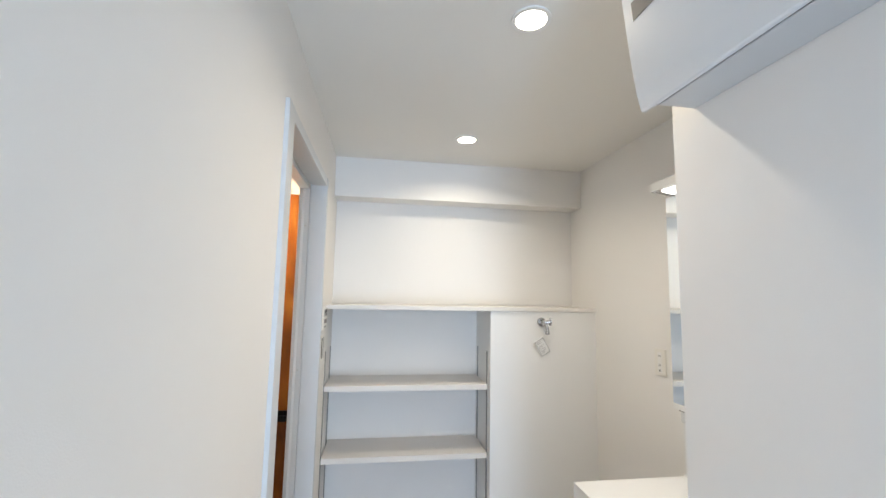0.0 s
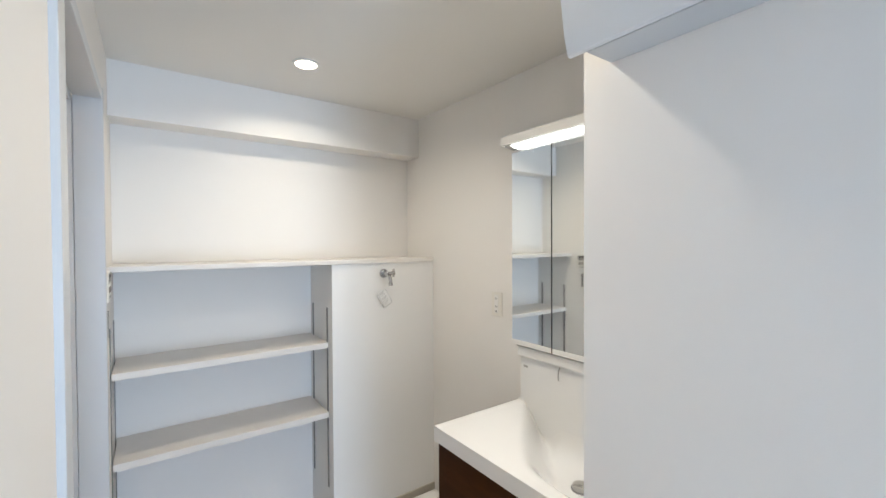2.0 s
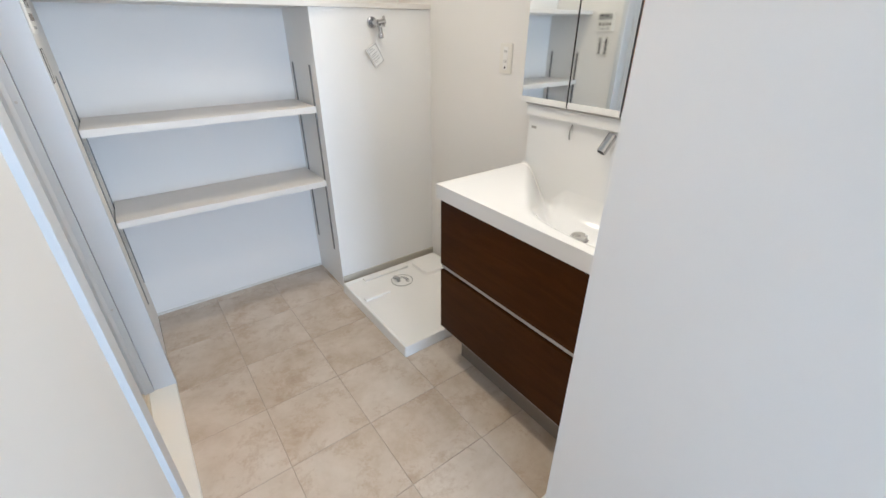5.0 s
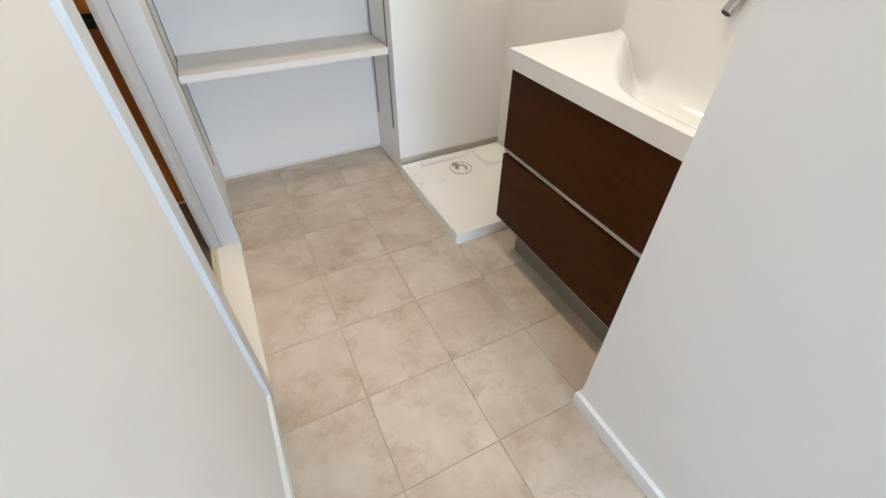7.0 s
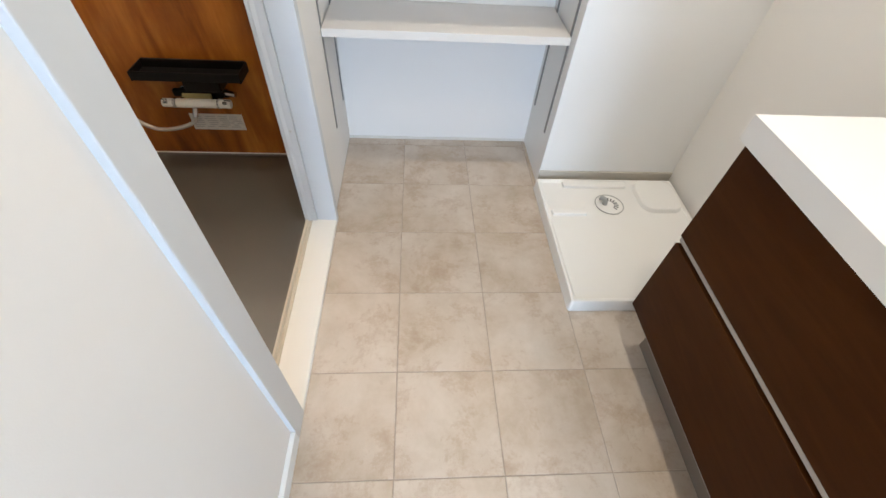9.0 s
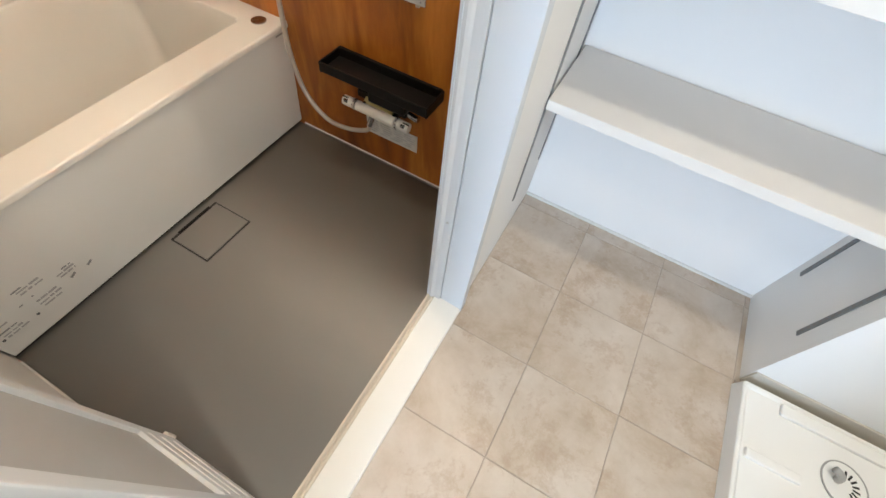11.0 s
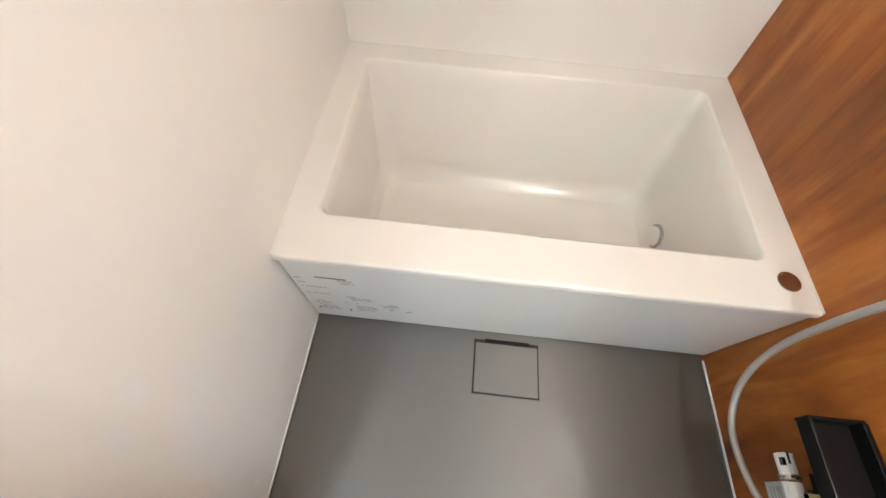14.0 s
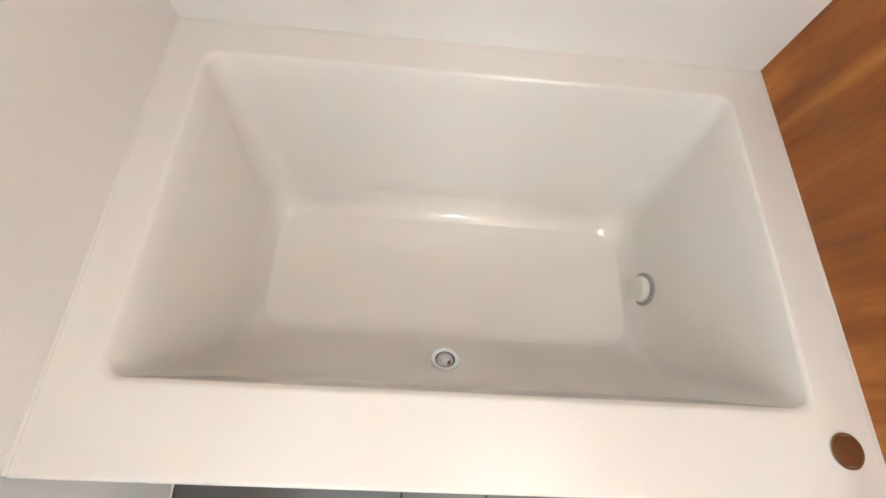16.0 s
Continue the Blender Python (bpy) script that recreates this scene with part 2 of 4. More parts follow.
def part(name, bm, material, parent, label="", smooth=False):
    """One mesh object under a thing or part; the geometry is in world coordinates."""
    ob = new(name, finish(bm, name, material, smooth))
    if parent is not None:
        ob.parent = parent
        if parent.type == "EMPTY":
            ob.matrix_parent_inverse = Matrix.Translation(-parent.location)
    return tagged(ob, label)


def whole(name, bm, material, label, category="", group="", kind="", smooth=False):
    ob = new(name, finish(bm, name, material, smooth))
    return tagged(ob, label, category, group, kind)


def box(x0, x1, y0, y1, z0, z1, bev=0.0, bm=None, seg=2):
    own = bmesh.new()
    m = Matrix.Translation(((x0 + x1) / 2, (y0 + y1) / 2, (z0 + z1) / 2)) @ Matrix.Diagonal((abs(x1 - x0), abs(y1 - y0), abs(z1 - z0), 1))
    bmesh.ops.create_cube(own, size=1, matrix=m)
    if bev:
        bmesh.ops.bevel(own, geom=own.edges[:], offset=bev, segments=seg, profile=0.6, affect="EDGES")
    if bm is None:
        return own
    me = bpy.data.meshes.new("tmp")
    own.to_mesh(me)
    own.free()
    bm.from_mesh(me)
    bpy.data.meshes.remove(me)
    return bm


def turned(bm, m):
    bmesh.ops.transform(bm, matrix=m, verts=bm.verts)
    return bm


def rod(a, b, r, bm=None, seg=20, r2=None, bev=0.0):
    """A round bar from a to b."""
    own = bmesh.new()
    a, b = Vector(a), Vector(b)
    d = b - a
    m = Matrix.Translation((a + b) / 2) @ d.to_track_quat("Z", "Y").to_matrix().to_4x4()
    bmesh.ops.create_cone(own, cap_ends=True, segments=seg, radius1=r, radius2=r if r2 is None else r2, depth=d.length, matrix=m)
    if bev:
        rim = [e for e in own.edges if any(len(f.verts) > 4 for f in e.link_faces)]
        bmesh.ops.bevel(own, geom=rim, offset=bev, segments=2, profile=0.6, affect="EDGES")
    if bm is None:
        return own
    me = bpy.data.meshes.new("tmp")
    own.to_mesh(me)
    own.free()
    bm.from_mesh(me)
    bpy.data.meshes.remove(me)
    return bm


def ring(c, axis, r0, r1, h, seg=32):
    """A flat washer with its axis along a direction."""
    bm = bmesh.new()
    q = Vector(axis).normalized().to_track_quat("Z", "Y").to_matrix().to_4x4()
    rows = []
    for r, z in ((r0, 0), (r1, 0), (r1, h), (r0, h)):
        rows.append([bm.verts.new(Matrix.Translation(c) @ q @ Vector((r * math.cos(k * math.tau / seg), r * math.sin(k * math.tau / seg), z))) for k in range(seg)])
    for i in range(4):
        for k in range(seg):
            bm.faces.new((rows[i][k], rows[i][(k + 1) % seg], rows[(i + 1) % 4][(k + 1) % seg], rows[(i + 1) % 4][k]))
    return bm


def extruded(profile, axis, a, b):
    """A closed outline carried along an axis ('x': outline in y, z; 'y': outline in x, z)."""
    bm = bmesh.new()
    ends = []
    for t in (a, b):
        ends.append([bm.verts.new((t, p, q) if axis == "x" else (p, t, q) if axis == "y" else (p, q, t)) for p, q in profile])
    n = len(profile)
    for k in range(n):
        bm.faces.new((ends[0][k], ends[0][(k + 1) % n], ends[1][(k + 1) % n], ends[1][k]))
    bm.faces.new(ends[0])
    bm.faces.new(list(reversed(ends[1])))
    return bm


def rounded(x0, x1, y0, y1, r, z, n=6):
    out = []
    for cx, cy, a0 in ((x1 - r, y1 - r, 0), (x0 + r, y1 - r, 90), (x0 + r, y0 + r, 180), (x1 - r, y0 + r, 270)):
        for k in range(n + 1):
            a = radians(a0 + 90 * k / n)
            out.append((cx + r * math.cos(a), cy + r * math.sin(a), z))
    return out


def loft(loops, close_last=True, close_first=False):
    bm = bmesh.new()
    rows = [[bm.verts.new(v) for v in loop] for loop in loops]
    n = len(rows[0])
    for a, b in zip(rows, rows[1:]):
        for k in range(n):
            bm.faces.new((a[k], a[(k + 1) % n], b[(k + 1) % n], b[k]))
    if close_last:
        bm.faces.new(rows[-1])
    if close_first:
        bm.faces.new(list(reversed(rows[0])))
    return bm


def tube(points, r, seg=10, bm=None):
    """A bent round tube through points, smoothed."""
    pts = [Vector(p) for p in points]
    path = []
    for i in range(len(pts) - 1):
        p0, p1, p2, p3 = pts[max(i - 1, 0)], pts[i], pts[i + 1], pts[min(i + 2, len(pts) - 1)]
        for k in range(8):
            t = k / 8
            path.append(0.5 * ((2 * p1) + (p2 - p0) * t + (2 * p0 - 5 * p1 + 4 * p2 - p3) * t * t + (3 * p1 - p0 - 3 * p2 + p3) * t ** 3))
    path.append(pts[-1])
    bm = bm or bmesh.new()
    rows, up = [], Vector((0.3, 0.9, 0.1)).normalized()
    for i, p in enumerate(path):
        d = (path[min(i + 1, len(path) - 1)] - path[max(i - 1, 0)]).normalized()
        s = d.cross(up).normalized()
        up = s.cross(d).normalized()
        rows.append([bm.verts.new(p + r * (math.cos(k * math.tau / seg) * s + math.sin(k * math.tau / seg) * up)) for k in range(seg)])
    for a, b in zip(rows, rows[1:]):
        for k in range(seg):
            bm.faces.new((a[k], a[(k + 1) % seg], b[(k + 1) % seg], b[k]))
    bm.faces.new(rows[0])
    bm.faces.new(list(reversed(rows[-1])))
    return bm


def structure(name, bm, material, label):
    return whole(name, bm, material, label, kind="structure")


# ---------------------------------------------------------------- plan
XR = 1.566                 # wall behind the vanity
PX, PY = 0.888, 0.577       # corridor wall and its end
NX, NY, NB = 0.922, 2.150, 2.500   # niche side, panel front, niche back
UY = 2.455                 # wall above the ledge
BACK = -3.30               # wall behind the start
D0, D1, DZ = 1.085, 1.873, 2.062   # bathroom doorway, clear
BX0, BX1, BY0, BY1, BZ, BC = -1.762, -0.14, 1.062, 2.285, 0.035, 2.105  # bathroom inside

# washroom shell
bm = box(-0.10, 0.0, BACK, D0 - 0.03, 0, CEIL)
box(-0.10, 0.0, D1 + 0.03, NB, 0, CEIL, bm=bm)
box(-0.10, 0.0, D0 - 0.03, D1 + 0.03, DZ + 0.03, CEIL, bm=bm)
wall_west = structure("wall_west", bm, WALL, "white wallpapered wall with the bathroom doorway")
structure("wall_east", box(XR, XR + 0.1, PY - 0.1, 2.6, 0, CEIL), WALL, "white wallpapered wall behind the vanity")
bm = box(PX, XR + 0.1, BACK - 0.1, PY, 0, CEIL)
structure("wall_partition", bm, WALL, "white wallpapered corridor wall that ends beside the vanity")
structure("wall_north", box(-0.10, XR, NB, NB + 0.1, 0, CEIL), WALL, "white wallpapered wall behind the shelves")
structure("wall_upper_north", box(0.0, XR, UY, NB, 1.476, 2.30), WALL, "white wallpapered wall above the ledge")
bm = box(-0.10, 0.06, BACK - 0.1, BACK, 0, CEIL)
box(0.84, PX, BACK - 0.1, BACK, 0, CEIL, bm=bm)
box(0.06, 0.84, BACK - 0.1, BACK, 2.04, CEIL, bm=bm)
structure("wall_south", bm, WALL, "white wallpapered wall with an open doorway")
structure("ceiling", box(-0.10, XR + 0.1, BACK - 0.1, 2.6, CEIL, CEIL + 0.08), CEILM, "white wallpapered ceiling")
structure("ceiling_beam", box(0.0, XR, 2.306, NB, 2.116, CEIL, 0.0), WALL, "white wallpapered beam under the ceiling")

# box that holds the pipes beside the niche, with the ledge on top
structure("wall_panel", box(NX, XR, NY, NB, 0.0, 1.451), PAINT, "white boxed-in pipe panel below the ledge")
ledge = whole("ledge", box(0.0, XR, NY - 0.009, UY, 1.451, 1.475, 0.003), SHELF, "long off-white ledge board over niche and panel", "ledge", kind="structure")

# baseboards
bm = box(0.0, 0.014, BACK, D0 - 0.076, 0, 0.055, 0.002)
structure("baseboard", bm, TRIM, "low white baseboard along the corridor wall")
bm = box(PX - 0.016, PX, BACK, PY + 0.010, 0, 0.055, 0.002)
box(PX, XR, PY, PY + 0.010, 0, 0.055, 0.002, bm=bm)
structure("baseboard", bm, TRIM, "low white baseboard round the end of the partition")
structure("trim", box(0.0, NX, NB - 0.007, NB, 0, 0.012), SEAL, "white caulk line at the foot of the niche")

# ---------------------------------------------------------------- bathroom doorway: casing, frame, sill
cas = thing("door_casing", (0, (D0 + D1) / 2, 0), "white door casing round the bathroom doorway", "door casing", kind="structure")
part("casing_side", box(-0.065, 0.0135, D0 - 0.075, D0, 0, DZ + 0.04, 0.0025), CASEM, cas)
part("casing_side", box(-0.065, 0.015, D1, D1 + 0.035, 0, DZ + 0.04, 0.0025), CASEM, cas)
part("casing_head", box(-0.065, 0.0125, D0 + 0.0005, D1 - 0.0005, DZ, DZ + 0.039, 0.0025), CASEM, cas)
fr = thing("door_frame", (-0.10, (D0 + D1) / 2, 0.02), "white aluminium frame of the bathroom folding door", "door frame", kind="structure")


def jamb(y, s):
    """Frame post with a rounded stop; s is the way into the opening."""
    prof = [(-0.112, y - 0.03 * s), (-0.112, y + 0.010 * s), (-0.108, y + 0.014 * s), (-0.098, y + 0.015 * s), (-0.093, y + 0.012 * s), (-0.088, y + 0.008 * s),
            (-0.066, y + 0.007 * s), (-0.066, y - 0.03 * s)]
    return extruded(prof, "z", 0.022, DZ - 0.002)


for y, s in ((D0, 1), (D1, -1)):
    j = part("jamb", jamb(y, s), CASEM, fr)
    for z in (0.45, 1.18, 1.86):
        part("screw", rod((-0.080, y + 0.0060 * s, z), (-0.080, y + 0.0090 * s, z), 0.004, seg=10), STEEL, j)
    part("gasket", box(-0.1105, -0.1050, y + 0.012 * s, y + 0.0165 * s, 0.03, DZ - 0.01), ALU, j, "pale grey gasket")
part("head", box(-0.112, -0.066, D0 + 0.016, D1 - 0.016, DZ - 0.022, DZ + 0.02, 0.003), CASEM, fr)
sill = thing("door_sill", (-0.05, (D0 + D1) / 2, 0), "white resin bathroom sill with a beige rail", "door sill", kind="structure")
part("sill_board", extruded([(-0.0845, 0.0), (0.013, 0.0), (0.013, 0.012), (0.009, 0.016), (-0.072, 0.022), (-0.0845, 0.022)], "y", D0 + 0.0005, D1 - 0.0005), SILLM, sill)
part("rail", extruded([(-0.108, 0.0), (-0.0845, 0.0), (-0.0845, 0.022), (-0.087, 0.028), (-0.092, 0.029), (-0.096, 0.025), (-0.102, 0.037), (-0.108, 0.037)], "y", D0 + 0.016, D1 - 0.016), SILLB, sill, "beige rail along the sill")

# ---------------------------------------------------------------- bathroom shell
structure("bath_wall_west", box(BX0 - 0.06, BX0, BY0 - 0.06, BY1 + 0.06, 0, BC), FRP, "glossy white bathroom wall panel behind the bathtub")
structure("bath_wall_south", box(BX0, -0.1190, BY0 - 0.06, BY0, 0, BC), FRP, "glossy white bathroom wall panel beside the folding door")
structure("bath_wall_north", box(BX0, -0.1005, BY1, BY1 + 0.06, 0, BC), WOOD, "glossy reddish wood-grain bathroom wall panel")
bm = box(-0.122, -0.1005, D1 + 0.031, BY1, 0, BC)
box(-0.122, -0.1005, D0 - 0.031, D1 + 0.031, DZ + 0.021, BC, bm=bm)
structure("bath_wall_east", bm, FRP, "white bathroom wall panel beside the doorway")
structure("bath_ceiling", box(BX0 - 0.06, -0.1005, BY0 - 0.06, BY1 + 0.06, BC, BC + 0.04), FRP, "white bathroom ceiling panel")
structure("bath_floor", box(BX0, -0.1045, BY0, BY1, -0.02, BZ, 0.0), bath_floor_mat(), "grey anti-slip bathroom floor")
FLOORB = bpy.data.materials["bath_floor_resin"]
for yw, k in ((BY1, -1), (BY0, 1)):
    structure("trim", extruded([(yw + 0.005 * k, BZ), (yw, BZ), (yw, 0.044), (yw + 0.0030 * k, 0.044), (yw + 0.0036 * k, 0.038)], "x", -0.975, -0.125), FLOORB, "grey coved edge of the bathroom floor")
    structure("trim", extruded([(yw, 0.0442), (yw + 0.0040 * k, 0.0442), (yw, 0.0490)], "x", -0.975, -0.125), SEAL, "thin white caulk line on the floor's coved edge")

# floor drain cover, set against the tub
dr = thing("floor_drain_cover", (-0.885, 1.668, BZ), "square grey drain cover flush in the bathroom floor", "drain cover")
part("cover", box(-0.958, -0.806, 1.572, 1.764, BZ + 0.0005, BZ + 0.0045, 0.0012), bpy.data.materials["bath_floor_resin"], dr)
bm = bmesh.new()
for q in ((-0.966, -0.802, 1.5675, 1.5718), (-0.966, -0.802, 1.7642, 1.7685), (-0.8057, -0.8015, 1.567, 1.769), (-0.969, -0.9585, 1.567, 1.769)):
    box(*q, BZ + 0.0003, BZ + 0.0022, bm=bm)
part("groove", bm, DARK, dr, "dark groove round the cover")
part("hair_catcher_edge", box(-0.972, -0.9605, 1.60, 1.74, BZ + 0.001, BZ + 0.005, 0.0015), BLACK, dr, "dark edge of the catcher")

# ---------------------------------------------------------------- bathtub
RZ = 0.493
TX0, TX1 = BX0 + 0.001, -0.943
tub = thing("bathtub", ((TX0 + TX1) / 2, 1.67, BZ), "glossy off-white built-in bathtub with white apron panel", "bathtub")
loops = [rounded(TX0, TX1, BY0 + 0.001, BY1 - 0.001, 0.004, RZ - 0.019),
         rounded(TX0, TX1, BY0 + 0.001, BY1 - 0.001, 0.004, RZ - 0.004),
         rounded(TX0 + 0.004, TX1 - 0.004, BY0 + 0.004, BY1 - 0.004, 0.006, RZ)]
loops += [rounded(-1.682, -1.067, 1.135, 2.200, 0.028, RZ + 0.0005), rounded(-1.676, -1.074, 1.141, 2.195, 0.026, RZ - 0.006)]
for f in (0.12, 0.3, 0.45, 0.55, 0.64, 0.72, 0.79, 0.85, 0.90, 0.945, 0.975, 0.992, 1.0):
    z = RZ - 0.006 - (RZ - 0.006 - 0.080) * f
    e = f if f < 0.85 else f + 0.5 * ((f - 0.84) / 0.16) ** 2.2
    sweep = max(0.0, (f - 0.55) / 0.45) ** 2.5
    loops.append(rounded(-1.676 + 0.090 * e, -1.074 - 0.035 * f - 0.115 * sweep, 1.141 + 0.036 * e, 2.194 - 0.046 * e, 0.026 + 0.045 * f, z))
tub_body = part("basin", loft(loops), ACRYL, tub, smooth=True)
for p in tub_body.data.polygons:
    if p.normal.z > 0.99 and p.center.z > 0.4:
        p.use_smooth = False
mod = tub_body.modifiers.new("bevel", "BEVEL")
mod.width, mod.segments, mod.limit_method, mod.angle_limit = 0.004, 2, "ANGLE", radians(40)
apron = part("apron", extruded([(-1.001, 0.062), (-0.989, 0.058), (-0.951, RZ - 0.022), (-0.965, RZ - 0.020)], "y", BY0 + 0.006, BY1 - 0.003), APRON, tub, "glossy white apron panel with faint printed notes")
# Black block that paints the shade of the gap under the apron.
part("base_gap_shade", box(-1.03, -1.005, BY0 + 0.005, BY1 - 0.005, BZ + 0.0005, 0.09), DARK, tub)


for q in ((TX0, TX1 - 0.004, BY0, BY0 + 0.0055), (TX0, TX1 - 0.004, BY1 - 0.005, BY1), (BX0, BX0 + 0.0055, BY0 + 0.0055, BY1 - 0.005)):
    structure("trim", box(*q, RZ - 0.006, RZ + 0.0006), ACRYL, "thin off-white caulk line between bathtub and wall")


def on_apron(y0, y1, z0, z1, lift=0.0008):
    """A thin patch that lies on the leaning apron."""
    k = (0.989 - 0.951) / (RZ - 0.022 - 0.058)
    fx = lambda z: -0.989 + k * (z - 0.058)
    return extruded([(fx(z0) - 0.002, z0), (fx(z0) + lift, z0), (fx(z1) + lift, z1), (fx(z1) - 0.002, z1)], "y", y0, y1)


for y0, y1 in ((BY0 + 0.013, BY0 + 0.064), (BY1 - 0.06, BY1 - 0.015)):
    part("clip_slot", on_apron(y0, y1, RZ - 0.036, RZ - 0.029), GREYP, apron)
rng = random.Random(5)
part("printed_title", on_apron(1.132, 1.210, 0.372, 0.378), INK, apron, "dark grey printed title bar")


def printed_rows(rows, thick):
    """Thin printed bars on the apron; each row is where it starts, where it ends and its height."""
    b2 = bmesh.new()
    for ya, yb, z in rows:
        y = ya
        while y < yb - 0.003:
            w = min(rng.uniform(0.008, 0.030), yb - y)
            q = on_apron(y, y + w, z, z + thick * rng.uniform(0.7, 1.2))
            me = bpy.data.meshes.new("tmp")
            q.to_mesh(me)
            q.free()
            b2.from_mesh(me)
            bpy.data.meshes.remove(me)
            y += w + rng.uniform(0.002, 0.006)
    return b2


ROWS = ((1.076, 1.092, 0.358), (1.078, 1.098, 0.330), (1.079, 1.147, 0.302), (1.082, 1.147, 0.255), (1.191, 1.217, 0.248), (1.098, 1.107, 0.195),
        (1.113, 1.12, 0.195), (1.095, 1.143, 0.157), (1.176, 1.187, 0.195), (1.211, 1.216, 0.198), (1.303, 1.329, 0.212))
part("print", printed_rows(ROWS, 0.0042), INKL, apron, "grey printed lines")["kind"] = "stuff"
ROWS = ((1.188, 1.224, 0.360), (1.191, 1.231, 0.345), (1.198, 1.256, 0.238), (1.201, 1.26, 0.225), (1.091, 1.14, 0.180), (1.099, 1.149, 0.142), (1.103, 1.158, 0.130),
        (1.207, 1.263, 0.170), (1.206, 1.267, 0.155), (1.21, 1.259, 0.140), (1.283, 1.332, 0.200), (1.287, 1.331, 0.188))
part("faint_print", printed_rows(ROWS, 0.0060), FAINT, apron, "pale grey printed notes")["kind"] = "stuff"
part("printed_ring", ring((-0.9716, 1.233, 0.282), (1, 0, -0.09), 0.007, 0.0085, 0.0012, 20), INKL, apron)
for y in (1.302, 1.352):
    q = on_apron(y, y + 0.030, 0.160, 0.168)
    bmesh.ops.transform(q, matrix=Matrix.Translation((-0.965, y, 0.164)) @ Matrix.Rotation(radians(28), 4, "X") @ Matrix.Translation((0.965, -y, -0.164)), verts=q.verts)
    part("printed_arrow", q, INKL, apron)
for y, z in ((1.092, 0.134), (1.184, 0.134)):
    part("printed_dot", rod((-0.993 + 0.092 * (z - 0.058), y, z), (-0.9875 + 0.092 * (z - 0.058), y, z), 0.0042, seg=10), INK, apron)
bt = part("drain_button", rod((-1.017, 2.229, RZ - 0.002), (-1.017, 2.229, RZ + 0.0035), 0.021, seg=28, bev=0.0015), COPPER, tub, "bronze drain push button")
part("button_ring", ring((-1.017, 2.229, RZ), (0, 0, 1), 0.0215, 0.0255, 0.003), CHROME, bt)
inl = part("circulation_cap", rod((-1.362, 2.163, 0.146), (-1.362, 2.134, 0.148), 0.033, seg=28, bev=0.006), PLAST, tub, "round ivory circulation cap")
part("cap_ring", ring((-1.362, 2.1580, 0.146), (0, -1, 0.08), 0.033, 0.042, 0.009), GREYP, inl)
n = Vector((-0.55, 0, 0.84)).normalized()
c = Vector((-1.160, 1.651, 0.132))
dome = bmesh.new()
bmesh.ops.create_uvsphere(dome, u_segments=28, v_segments=16, radius=0.024, matrix=Matrix.Translation(c - 0.003 * n) @ n.to_track_quat("Z", "Y").to_matrix().to_4x4() @ Matrix.Diagonal((1, 1, 0.75, 1)))
plug = part("drain_plug", dome, CHROME, tub, "chrome domed drain plug", smooth=True)
part("plug_ring", ring(c - 0.006 * n, n, 0.0235, 0.033, 0.011), CHROME, plug)

# ---------------------------------------------------------------- things on the wood wall
WY = BY1


def tray(name, x0, x1, y0, z0, z1, label):
    t = thing(name, ((x0 + x1) / 2, WY, z0), label, "shelf")
    part("tray_floor", box(x0, x1, y0, WY - 0.0005, z0, z0 + 0.008, 0.002), BLACK, t)
    part("front_lip", box(x0, x1, y0 - 0.001, y0 + 0.006, z0 + 0.001, z1, 0.0025), BLACK, t)
    for xa in (x0 - 0.005, x1 - 0.001):
        part("end_lip", box(xa, xa + 0.006, y0 - 0.001, WY - 0.0005, z0 - 0.002, z1, 0.002), BLACK, t)
    part("back_lip", box(x0, x1, WY - 0.012, WY - 0.0008, z0, z1 + 0.004, 0.002), BLACK, t)
    return t


tr = tray("shower_shelf", -0.724, -0.330, 2.176, 0.449, 0.484, "long black plastic shelf above the shower mixer")
part("support", box(-0.56, -0.42, 2.195, WY - 0.001, 0.395, 0.444, 0.008), BLACK, tr)
tr2 = tray("bottle_shelf", -0.362, -0.150, 2.186, 0.855, 0.885, "black plastic bottle shelf beside the bathroom mirror")
part("slot_bar", box(-0.34, -0.20, 2.226, 2.231, 0.8635, 0.870, 0.001), STEEL, tr2)
mm = thing("bathroom_mirror", (-0.531, WY, 0.71), "tall frameless mirror clipped on the wood wall", "mirror")
part("glass", box(-0.655, -0.408, WY - 0.006, WY - 0.0012, 0.711, 1.72, 0.0008), MIRROR, mm)
part("edge", box(-0.6565, -0.4065, WY - 0.0035, WY - 0.0006, 0.7095, 1.7215), STEEL, mm)
for x, z in ((-0.632, 0.708), (-0.43, 0.708), (-0.632, 1.718)):
    part("clip", box(x - 0.006, x + 0.006, WY - 0.0078, WY - 0.0005, z - 0.003, z + 0.005, 0.0015), STEEL, mm)
mx = thing("shower_mixer", (-0.55, WY, 0.32), "chrome and white thermostatic shower mixer below the black shelf", "shower mixer")
body = part("body", rod((-0.625, 2.220, 0.336), (-0.468, 2.220, 0.336), 0.0180, seg=28, bev=0.004), PLAST, mx, "ivory mixer body")
part("face_label", extruded([(2.229, 0.3535), (2.248, 0.3640), (2.250, 0.350), (2.229, 0.346)], "x", -0.605, -0.492), YELLOW, body, "pale yellow temperature label")
